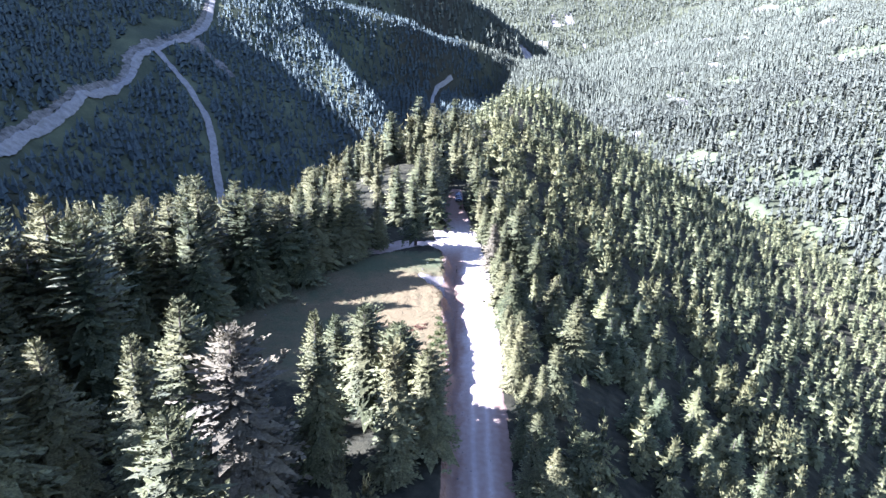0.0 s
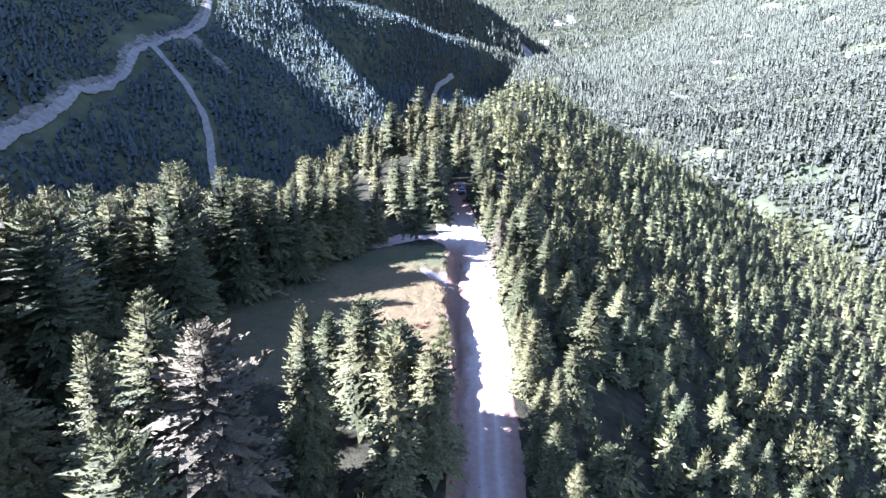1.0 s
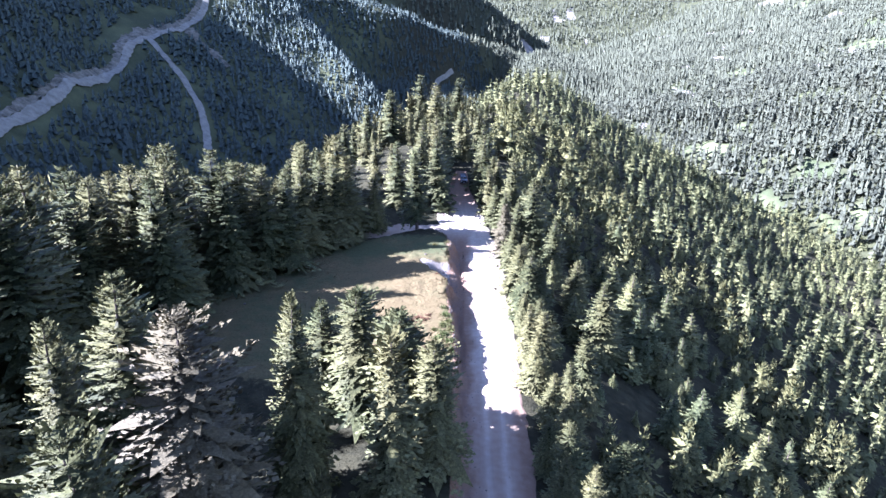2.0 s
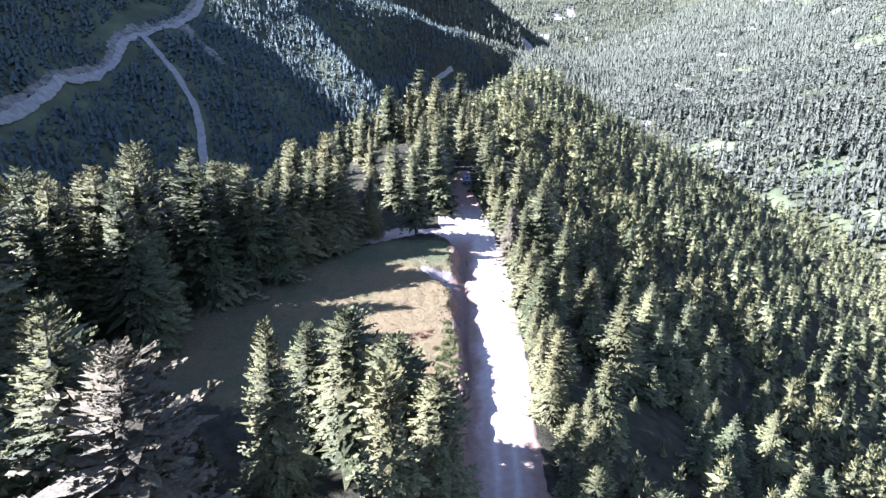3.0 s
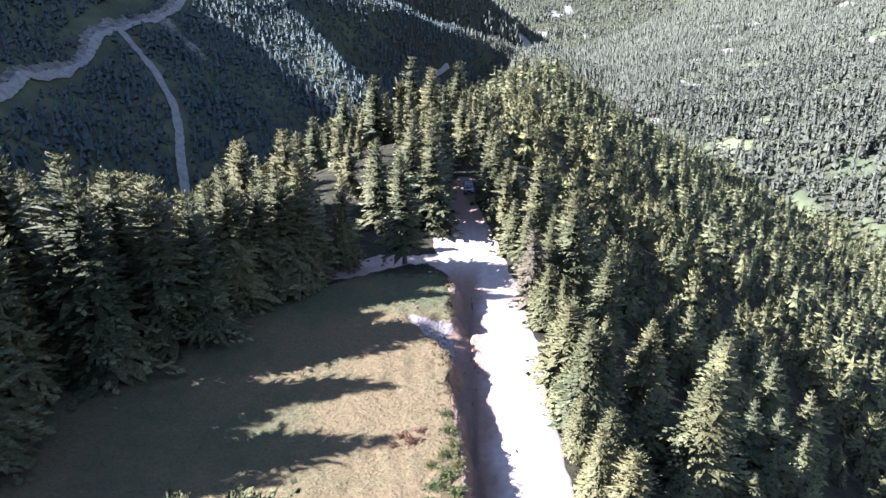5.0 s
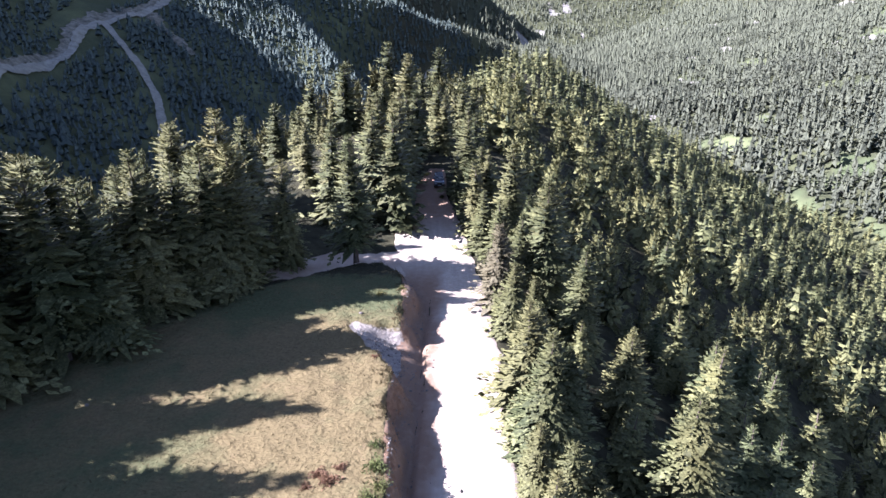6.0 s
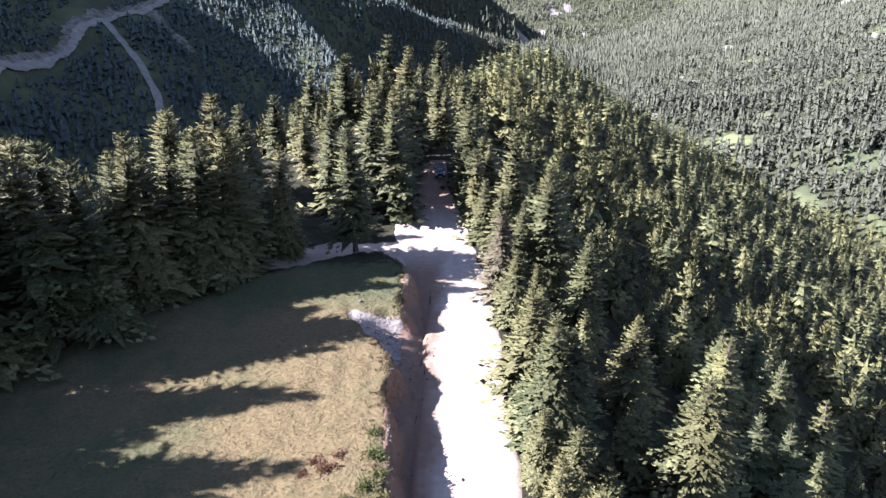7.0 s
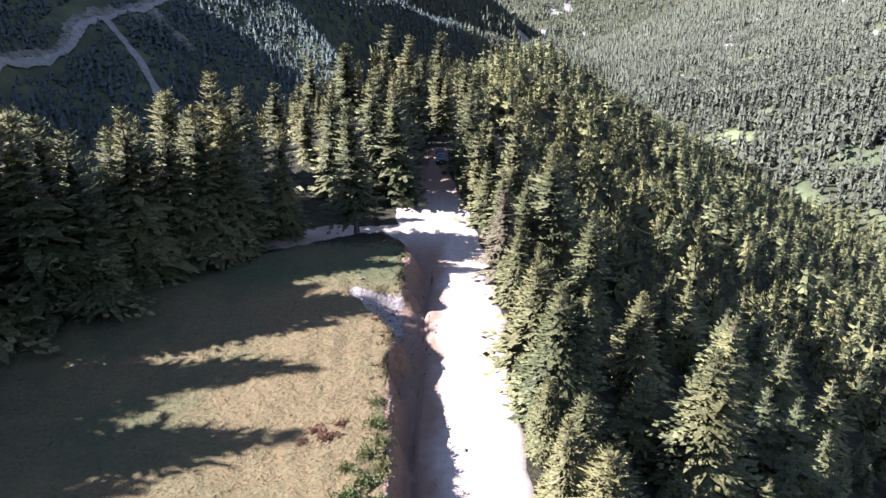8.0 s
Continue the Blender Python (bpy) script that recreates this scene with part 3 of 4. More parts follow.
def stock_of_firs(seed, whorls, limbs, tufts, **shape):
    """Six builds of grown fir, 20 m tall: dense, narrow, broad, blunt, thinning, with a bare foot."""
    return [fir_tree(seed, 20, 4.9, FIR, whorls, limbs, tufts, TALL, ROUND, power=0.68, **shape),
            fir_tree(seed + 1, 20, 4.4, FIR, whorls + 1, limbs, tufts, TALL, ROUND, power=0.58, **shape),
            fir_tree(seed + 2, 20, 5.2, FIR, whorls, limbs, tufts, TALL, ROUND, power=0.80, ragged=0.42, **shape),
            fir_tree(seed + 3, 20, 4.6, FIR, whorls, limbs, tufts, TALL, ROUND, power=0.50, ragged=0.45, bottom=0.12, **shape),
            fir_tree(seed + 4, 20, 4.6, GREY_FIR, whorls, limbs, tufts + 2, THINNING, ROUND, power=0.5, ragged=0.5, **shape),
            fir_tree(seed + 5, 20, 4.2, FIR, whorls, limbs, tufts, BARE_FOOT, ROUND, power=0.55, bottom=0.22, **shape)]


kinds = stock_of_firs(11, 25, 10, 15, core=0.46, tiers=18, panes=6)
beyond_kinds = stock_of_firs(41, 22, 8, 6, core=0.5, tiers=12, panes=5)          # the same firs farther along the ridge
young = [fir_tree(21, 9, 2.9, YOUNG, 15, 8, 6, SLOPE, "young firs on the slope", power=0.95, tiers=8),
         fir_tree(22, 9, 2.4, YOUNG, 16, 8, 6, SLOPE, "young firs on the slope", power=0.85, tiers=8),
         fir_tree(23, 9, 3.3, YOUNG, 14, 8, 6, SLOPE, "young firs on the slope", power=1.0, ragged=0.4, tiers=8)]
# the firs on the near side of the meadow, with finer boughs
close = stock_of_firs(31, 27, 10, 24, core=0.42, tiers=24, panes=7, fat=0.38, sprig=0.92)
close.append(fir_tree(37, 20, 2.7, FIR, 32, 9, 18, "slender column-shaped fir beside the dirt road", ROUND, power=0.28, fat=0.40, ragged=0.42, bottom=0.05, core=0.45, tiers=24, panes=7))
used = set()
taken = []


def plant(stock, i, x, y, tall, wide=1.0, rng=random):
    """The next fir of a kind: the first of each kind is the built one, the others are copies."""
    tree = stock[i]
    own = 9 if stock is young else 20
    m = standing(x, y, tall / own, rng.uniform(0, math.tau), 1.2, wide * 1.1)
    key = (id(stock), i)
    if key in used:
        copy_thing(tree, m @ Matrix.Diagonal((*(1 / s for s in tree.scale), 1)))
    else:
        used.add(key)
        tree.matrix_basis = m
    taken.append((x, y, 1.2 if stock is young else 2.2))


def free(x, y, space):
    return all((x - a) ** 2 + (y - b) ** 2 > (space + c) ** 2 for a, b, c in taken)


# firs that stand out, and firs added for their shade: x, y, height of the tip, kind, width
for x, y, tip, kind, wide in [
    (-52, 84.5, 35.2, 0, 1.05), (-47.2, 80.8, 32.2, 3, 1), (-47.8, 110.2, 26.4, 0, 1.15), (-55, 98, 30, 2, 1.1), (-57.5, 111, 26, 1, 1.1),
    (-40, 123, 25.7, 0, 1.15), (-36.8, 120.4, 23.9, 2, 1.05), (-31.8, 124.5, 22.4, 3, 1.1), (-28.4, 126.5, 20.3, 1, 1.1), (-60.4, 149, 16.3, 0, 1.1),
    (-68.8, 143, 16.2, 1, 1.1), (-34.9, 164.7, 17, 0, 1.1), (-31.3, 155.4, 19, 3, 1.1), (-20.8, 241, 17.5, 0, 1.2), (-6.5, 257.7, 17.4, 1, 1.2),
    (-6.6, 174.3, 17.9, 0, 1), (4.3, 209.1, 13.5, 1, 1.1), (8.6, 181.5, 15.6, 2, 1), (13.2, 119.5, 10.8, 3, 1.2), (14.2, 115.4, 11.1, 0, 1.2),
    (15.2, 107.9, 6.2, 1, 1.2), (21.7, 139.4, 8.5, 0, 1), (26.4, 114.1, 6.3, 2, 1.4), (24, 126.5, 4.6, 1, 1.1), (19.4, 153.2, 12.2, 3, 1.1),
    (-27.7, 64.8, 29.5, 0, 1.1), (-20.6, 60.7, 28.1, 4, 1.1), (-30.4, 59.6, 28.4, 2, 0.9), (-4.1, 68, 22.4, 6, 1.05), (-13.7, 69.4, 25.6, 1, 0.75),
    (-13.7, 84, 17.4, 1, 1.1), (-8.9, 80.6, 20.9, 3, 1.12), (-3.6, 77.3, 20, 3, 1.25), (0.2, 74.1, 18, 3, 1.15), (-19.5, 44.5, 29.4, 3, 1.1),
    (-42, 62, 26.2, 2, 1), (-58, 143.6, 18.1, 1, 0.9), (-63.9, 145.8, 15.7, 0, 1), (-76, 144.4, 16, 2, 1), (-54.5, 145.4, 16, 1, 1),
    (-33.2, 159.6, 18.8, 1, 1.1), (-23.1, 150.6, 22.2, 0, 1.2), (-31.7, 209.9, 12.4, 0, 1.1), (-26, 222, 15.5, 1, 1.1), (-11.4, 251.5, 21, 1, 1.2),
    (8.5, 222.1, 15, 0, 1), (-6.6, 149.6, 19, 5, 0.95), (-3.5, 180, 18, 1, 1), (-3, 185.5, 17, 0, 1), (-4, 191, 19, 2, 1),
    (-2.5, 197, 17, 1, 1), (-1.2, 203, 16, 3, 1), (8.8, 196, 15, 1, 1), (2.8, 213, 16, 0, 1.1), (-24.5, 138.6, 18.5, 0, 1),
    (-27.4, 137.6, 17.5, 1, 0.9), (-20.5, 142.6, 17, 2, 1), (-30.5, 131.4, 15, 3, 1.2), (14.9, 163.7, 15.5, 0, 0.9), (17.9, 145.3, 15, 2, 1),
    (14.3, 129, 6.9, 1, 1.1), (20.3, 94.6, 6.8, 3, 1.2), (20.6, 73.4, 5.8, 3, 1.2), (-41.5, 104, 26.5, 0, 1), (-29.6, 133.6, 15, 1, 1.3),
    (-38, 128.6, 22, 3, 1.1), (-47.5, 124.5, 26.5, 1, 1.1), (-52, 128.5, 25, 0, 1.1), (-35.5, 134, 20.3, 3, 1), (-31.5, 140, 17.8, 1, 0.9),
    (-33.2, 146, 16.2, 3, 1), (-33.9, 152, 16.4, 1, 0.8), (-25.9, 168, 18.1, 0, 1), (-23.6, 196, 14, 1, 1), (-18.8, 226, 18.3, 3, 1.1),
    (-5.3, 236, 19.8, 0, 1.1), (-1.7, 240, 14.7, 1, 1), (2.1, 262, 18.7, 0, 1.1),
    (-15.5, 149, 16.2, 1, 0.9), (12.1, 144, 9.6, 4, 1.1), (-25.9, 172, 13.4, 2, 1), (-26.9, 150, 17.3, 3, 1), (-48.9, 120, 23.3, 1, 0.9),
    (-37.6, 139, 16.4, 2, 1.1), (-39.8, 136, 20.1, 3, 1.1), (-33.1, 137, 15.1, 0, 0.8), (7.8, 176, 7.5, 0, 1), (10.4, 190, 14.2, 1, 1),
    (-43.2, 112.8, 27, 1, 0.85), (-46.5, 105.8, 20.5, 0, 1.1), (-45.5, 117, 22, 2, 1), (-51, 101.5, 24, 3, 1),
    # out of view on the left, added only to shade the firs beside them
    (-47, 57.5, 31, 0, 1.1), (-51, 63.5, 34, 2, 1.1), (-45, 53, 31, 1, 1.1), (-62, 80, 37, 0, 1.1), (-64, 90, 35, 2, 1.1), (-60, 72, 36, 1, 1.1),
    (10.6, 160, 9, 0, 1.1), (9.8, 166, 11, 1, 1.1), (9.2, 171, 10.5, 3, 1.1), (8.2, 176.6, 9.5, 1, 1.1), (12, 172, 12, 2, 1.1), (11, 178, 11, 0, 1.1), (7.6, 187.6, 10, 1, 1.1), (12.9, 156, 9, 2, 1.1),
    (-22, 140.8, 20, 0, 1.15), (-27.8, 135.6, 21, 2, 1.1), (-20.5, 145.6, 19, 3, 1.1), (-52.5, 106.5, 25.5, 1, 1.1), (-53, 110.8, 23, 0, 1)]:
    stock = close if y < 90 and x < 5 else kinds if y < 156 else beyond_kinds
    plant(stock, kind, x, y, tip - float(height(x, y)), wide)


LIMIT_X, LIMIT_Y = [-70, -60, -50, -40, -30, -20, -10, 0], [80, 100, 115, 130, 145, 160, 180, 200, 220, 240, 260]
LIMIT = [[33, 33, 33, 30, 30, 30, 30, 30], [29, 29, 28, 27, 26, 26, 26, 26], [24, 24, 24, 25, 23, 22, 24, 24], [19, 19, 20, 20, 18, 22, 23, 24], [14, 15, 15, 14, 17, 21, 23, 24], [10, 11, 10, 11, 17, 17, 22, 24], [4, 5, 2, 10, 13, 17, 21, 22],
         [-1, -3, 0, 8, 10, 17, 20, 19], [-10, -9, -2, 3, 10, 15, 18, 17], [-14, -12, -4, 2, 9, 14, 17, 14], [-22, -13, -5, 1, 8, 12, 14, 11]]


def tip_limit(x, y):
    """Tips stay under the skyline seen from the camera: a table over the plan, fitted to that view."""
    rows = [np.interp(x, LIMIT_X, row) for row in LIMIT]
    low = 16.4 - 0.28 * (y - 125) if -0.62 < (x - 6) / (y - 69) < -0.51 and y < 165 else 99      # a dip in the belt's skyline, along bearings from the camera's end place
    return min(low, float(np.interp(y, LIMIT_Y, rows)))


# the belt of firs behind the meadow's track and on along the ridge
crowd = []
x, y, rng = scatter(-112, 14, 62, 300, 6.9, 5)
for a, b in sorted(zip(x, y), key=lambda p: p[1] - 0.3 * p[0]):
    beyond = b - float(np.interp(a, *TRACK))
    road_x = float(np.interp(b, [150, 163, 175, 190, 225], [5.0, 2.8, 1.9, 2.6, 3.0]))
    side = a < -54 and beyond < 5
    if (beyond < (2.2 if a < -21 else 6) and not side) or (abs(a - road_x) < 5.0 and b < 207) or (a > -10 and b < 162) or not free(a, b, 1.0):
        continue
    if a < -70 and beyond > 60 or b > 262:
        continue
    if -45 < a < -8 and 136 < b < 215 and rng.uniform() < 0.45:
        continue
    foot = float(height(a, b))
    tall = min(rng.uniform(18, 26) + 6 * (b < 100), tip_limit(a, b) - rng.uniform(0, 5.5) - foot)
    if tall < 6:
        continue
    if a > 8 and b > 160:
        continue
    if -66 < a and (beyond < 15 or side) and b < 185 or a > -45 and b < 232:
        plant(kinds if b < 150 else beyond_kinds, int(rng.choice([0, 0, 1, 1, 2, 3])), a, b, tall, rng.uniform(0.85, 1.05), rng)
    else:
        crowd.append((a, b, foot - 0.2, tall, tall * rng.uniform(0.24, 0.30)))
        taken.append((a, b, 2.0))

# firs on the near side of the meadow
x, y, rng = scatter(-84, -2, 24, 104, 8.4, 6)
for a, b in zip(x, y):
    if b > 80 - 0.45 * (a + 12) - 8 * (a > -38) or (a > -6 and b > 62) or not free(a, b, 1.4):
        continue
    # tall ones left of the view, added to keep this side in shade
    tall = rng.uniform(25, 30) if a < -62 else rng.uniform(9, 14) if a < -46 else rng.uniform(6, 9)
    if a < -54 and b > 60 or -62 < a < -46 and b > 64:
        continue
    if b > 44 and -60 < a < -46 and b < 72:
        plant(kinds, int(rng.choice([0, 1, 2, 3])), a, b, tall, rng.uniform(0.95, 1.15), rng)
    else:
        crowd.append((a, b, float(height(a, b)) - 0.2, tall, tall * 0.24))

# taller firs along the road's outer edge
x, y, rng = scatter(14.0, 17.5, 44, 170, 4.2, 7, 0.4)
for a, b in zip(x, y):
    if not free(a, b, -0.2) or rng.uniform() < 0.12:
        continue
    plant(kinds, int(rng.choice([0, 1, 2, 3])), a, b, rng.uniform(6.5, 12.5), rng.uniform(0.95, 1.25), rng)

# young firs on the slope: the nearest singly, the rest as one wood
def unit(seed, whorls, limbs, pairs, **shape):
    return fir_crown(seed, 1.0, 1.0, whorls, limbs, pairs, **shape)


x, y, rng = scatter(9.5, 330, 40, 470, 4.9, 9)
z = height(x, y)
on = own_ridge(x, y) > z - 6
tall = 6.0 + 1.6 * waves(x, y, 26, 51) + (2.2 - 0.9 * smooth(180, 220, y)) * rng.uniform(-1, 1, len(x)) + 4.6 * (rng.uniform(0, 1, len(x)) > 0.72 + 0.2 * smooth(170, 210, y))
shaded = smooth(34, 26, x) * smooth(88, 96, y) * smooth(158, 148, y)          # kept low and sparse, to leave the dark gap seen from the camera
tall = np.clip(tall - 3.2 * shaded, 2.6, 16)
left_edge = np.interp(y, [150, 166, 180, 239, 350, 420], [19, 13, 10.5, 9, 5, 20])
thin = rng.uniform(0, 1, len(x)) < 0.84 - 0.25 * shaded
near = (x < 60) & (y > 90) & (y < 150)
rows = np.stack([x, y, z - 0.2, tall, tall * (rng.uniform(0.31, 0.42, len(x)) + 0.11 * smooth(180, 220, y))], 1)
keep = on & thin & (x > np.minimum(left_edge, 18)) & ~((x < 18) & (y < 165))
count = 0
for a, b, tip in [(25.3, 129.5, 3.9), (22.1, 116.6, 2.8), (34.8, 120.8, -1.4), (37.4, 119.6, -1.9), (44.4, 179.3, -6.0), (35.4, 143.9, -1.6), (46.8, 155.7, -8.6)]:
    plant(young, int(rng.randint(0, 3)), a, b, tip - float(height(a, b)), 1.0, rng)
singles = np.zeros(len(x), bool)
for i in np.argsort((x - 14) * 1.0 + np.abs(y - 112) * 0.6):
    if keep[i] and near[i] and count < 160 and free(x[i], y[i], 0.3):
        plant(young, int(rng.randint(0, 3)), x[i], y[i], tall[i], rng.uniform(0.9, 1.2), rng)
        singles[i], count = True, count + 1
clash = np.array([not free(a, b, -0.2) if a < 26 else False for a, b in zip(x, y)])
mid = keep & ~singles & ~clash & ((x < 75) & (y < 205) | (x < 62) & (y < 290))
rest = keep & ~singles & ~clash & ~mid
for stock in (close, kinds, beyond_kinds, young):          # builds that found no place
    for n, tree in enumerate(stock):
        if (id(stock), n) not in used:
            for ob in (*tree.children_recursive, tree):
                bpy.data.objects.remove(ob)
forest("slope_forest", rows[mid], [unit(seed, 9, 6, 3, tiers=5, panes=3, core=0.5, fat=0.26, power=p, ragged=r) for seed, p, r in ((61, 0.95, 0.25), (62, 0.85, 0.3), (63, 1.0, 0.4), (67, 0.9, 0.3))], YOUNG,
       "dense young green firs covering the steep slope")
forest("lower_slope_forest", rows[rest], [unit(seed, 8, 4, 1, tiers=3, panes=3, core=0.5, power=p, ragged=r) for seed, p, r in ((64, 0.95, 0.25), (65, 0.85, 0.3), (66, 1.0, 0.4))], YOUNG,
       "dense young green firs on the lower slope and hilltop")

forest("belt_forest", crowd, [unit(seed, 13, 6, 4, tiers=6, panes=3, power=p, ragged=r) for seed, p, r in ((73, 0.72, 0.25), (74, 0.6, 0.3), (75, 0.8, 0.4))], FIR, "tall dark green firs standing close behind the meadow")

# firs on the ridge's top and left flank beyond the belt
x, y, rng = scatter(-120, 60, 120, 450, 5.2, 10)
z = height(x, y)
ok = (own_ridge(x, y) > z - 6) & (((x < np.interp(y, [150, 239, 350, 420], [19, 12, 5, 20])) & (y > 262)) | (x < -66)) & (x < 60)
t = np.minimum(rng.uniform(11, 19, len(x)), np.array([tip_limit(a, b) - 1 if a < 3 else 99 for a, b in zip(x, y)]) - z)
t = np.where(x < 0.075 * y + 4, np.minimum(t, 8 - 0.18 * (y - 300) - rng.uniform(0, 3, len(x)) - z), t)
ok &= t > 5
forest("ridge_forest", np.stack([x, y, z - 0.2, t, t * rng.uniform(0.19, 0.26, len(x))], 1)[ok], [unit(seed, 8, 4, 1, tiers=4, panes=3, power=p) for seed, p in ((71, 0.8), (72, 0.7), (76, 0.9))], FIR, "tall green firs covering the ridge")


def mountain_trees(name, x0, x1, y0, y1, gap, seed, label, low, high, bare, limbs=3, broad=1.0, fronds=0, material=DISTANT):
    x, y, rng = scatter(x0, x1, y0, y1, gap, seed)
    z = height(x, y)
    ok = (own_ridge(x, y) < z - 3) & (z > -149) & (np.abs(x) < 0.80 * y + 40) & ~bare(x, y, rng)
    t = rng.uniform(low, high, len(x)) * (1 + 0.25 * waves(x, y, 120, seed))
    kinds_here = [unit(s, fronds, 5, 1, core=0.85 if fronds else 1.0, fat=0.3, tiers=limbs, panes=3, inner=0.2, ragged=0.5, bottom=0.0, cap=0.93, power=0.9 - 0.15 * (s % 3)) for s in (1, 2, 3, 4, 5)]
    forest(name, np.stack([x, y, z - 0.5, t, t * broad * rng.uniform(0.20, 0.28, len(x))], 1)[ok], kinds_here, material, label)


def right_bare(x, y, rng):
    return (rng.uniform(0, 1, len(x)) < 0.04) | (rock_places(x, y) > 0.45) | (open_places(x, y) > rng.uniform(0.7, 1.05, len(x)))


def far_side_bare(x, y, rng):
    return right_bare(x, y, rng) | ((x < 460) & (y < 760))


def left_bare(x, y, rng):
    k = rng.uniform(0, 1, len(x)) < 0.10
    for line, half in FAR_LINES:
        p = np.array(line, float)
        for (ax, ay), (bx, by) in zip(p, p[1:]):
            t = np.clip(((x - ax) * (bx - ax) + (y - ay) * (by - ay)) / ((bx - ax) ** 2 + (by - ay) ** 2), 0, 1)
            k |= np.hypot(x - ax - t * (bx - ax), y - ay - t * (by - ay)) < half
    return k


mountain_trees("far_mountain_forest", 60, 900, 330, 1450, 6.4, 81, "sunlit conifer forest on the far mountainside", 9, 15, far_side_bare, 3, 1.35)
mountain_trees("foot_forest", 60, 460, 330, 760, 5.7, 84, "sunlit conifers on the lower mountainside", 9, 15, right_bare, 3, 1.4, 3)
mountain_trees("valley_forest", -620, 60, 250, 1150, 5.9, 82, "shaded conifer forest on the valley side", 6, 11, left_bare, 3, 2.1, 0, VALLEY_HAZE)
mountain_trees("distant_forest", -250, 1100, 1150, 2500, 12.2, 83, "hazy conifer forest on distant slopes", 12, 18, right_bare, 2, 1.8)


# ---------------------------------------------------------------- the car under the trees
def box(bm, size, at, bevel=0.0, taper=(1, 1), shift=0.0):
    """A box with its top narrowed by taper and moved by shift along y; bevelled edges."""
    made = bmesh.ops.create_cube(bm, size=1.0)["verts"]
    for v in made:
        top = v.co.z > 0
        v.co = Vector((v.co.x * size[0] * (taper[0] if top else 1) + at[0], v.co.y * size[1] * (taper[1] if top else 1) + at[1] + (shift if top else 0), v.co.z * size[2] + at[2]))
    if bevel:
        edges = {e for v in made for e in v.link_edges}
        bmesh.ops.bevel(bm, geom=list(edges), offset=bevel, segments=2, affect="EDGES")
    return bm


def wheel_ring(outer, inner, wide, sides=20):
    bm = bmesh.new()
    rings = []
    for r, w in ((inner, -wide / 2), (outer * 0.95, -wide / 2), (outer, -wide / 3), (outer, wide / 3), (outer * 0.95, wide / 2), (inner, wide / 2)):
        rings.append([bm.verts.new((w, r * math.cos(math.tau * j / sides), r * math.sin(math.tau * j / sides))) for j in range(sides)])
    for a, b in zip(rings, rings[1:] + rings[:1]):
        for j in range(sides):
            bm.faces.new((a[j], a[(j + 1) % sides], b[(j + 1) % sides], b[j]))
    bmesh.ops.recalc_face_normals(bm, faces=bm.faces)
    return bm


PAINT, GLASS = plain("dark_blue_paint", (0.018, 0.026, 0.045), 0.28, 0.3, 1.0), plain("car_glass", (0.02, 0.025, 0.03), 0.04, 0.0, 1.0)
RUBBER, STEEL, BLACK, LAMP = plain("rubber", (0.02, 0.02, 0.02), 0.85), plain("wheel_steel", (0.45, 0.45, 0.46), 0.35, 0.9), plain("black_trim", (0.015, 0.015, 0.016), 0.5), plain("lamp_glass", (0.6, 0.62, 0.65), 0.12)
car = tagged(new("car"), "dark blue off-road car with roof rack parked under firs", "car")
bm = box(bmesh.new(), (1.84, 4.45, 0.62), (0, 0, 0.76), 0.09, (0.97, 0.98))
body = part("body", bm, PAINT, car)
part("bonnet", box(bmesh.new(), (1.62, 1.25, 0.12), (0, -1.45, 1.12), 0.05, (0.94, 0.94)), PAINT, car)
part("cabin", box(bmesh.new(), (1.70, 2.75, 0.62), (0, 0.72, 1.36), 0.07, (0.84, 0.86), 0.06), PAINT, car)
bm = bmesh.new()
bm.faces.new([bm.verts.new(p) for p in ((-0.76, -0.655, 1.10), (0.76, -0.655, 1.10), (0.66, -0.47, 1.62), (-0.66, -0.47, 1.62))])
bmesh.ops.solidify(bm, geom=bm.faces, thickness=0.03)
for v in bm.verts:
    v.co.y -= 0.03
part("windscreen", bm, GLASS, car, "sky-reflecting windscreen")
for s in (-1, 1):
    for y0, y1 in ((-0.35, 0.55), (0.65, 1.75)):
        bm = bmesh.new()
        bm.faces.new([bm.verts.new(p) for p in ((s * 0.862, y0, 1.16), (s * 0.862, y1, 1.16), (s * 0.755, y1 - 0.06, 1.58), (s * 0.755, y0 + 0.14, 1.58))])
        bmesh.ops.solidify(bm, geom=bm.faces, thickness=0.02 * s)
        part("side_window", bm, GLASS, car)
    part("headlight", box(bmesh.new(), (0.34, 0.08, 0.18), (s * 0.66, -2.21, 0.90), 0.03), LAMP, car, "clear headlight")
    part("mirror", box(bmesh.new(), (0.20, 0.12, 0.16), (s * 1.0, -0.48, 1.18), 0.03), BLACK, car)
    part("tail_light", box(bmesh.new(), (0.16, 0.06, 0.34), (s * 0.80, 2.21, 0.92), 0.02), plain("red_lens", (0.35, 0.02, 0.02), 0.2), car)
    part("sill", box(bmesh.new(), (0.12, 2.1, 0.10), (s * 0.90, 0, 0.46), 0.03), BLACK, car)
    for y in (-1.40, 1.38):
        hub = part("wheel", box(bmesh.new(), (0.10, 0.16, 0.16), (s * 0.88, y, 0.37), 0.02), STEEL, car)
        tyre = part("tyre", wheel_ring(0.37, 0.23, 0.24), RUBBER, hub)
        rim = part("rim", wheel_ring(0.235, 0.05, 0.10), STEEL, hub)
        tyre.location = (s * 0.82, y, 0.37)
        rim.location = (s * 0.90, y, 0.37)
        part("wheel_arch", box(bmesh.new(), (0.10, 0.98, 0.12), (s * 0.91, y, 0.80), 0.04, (1, 0.7)), BLACK, car)
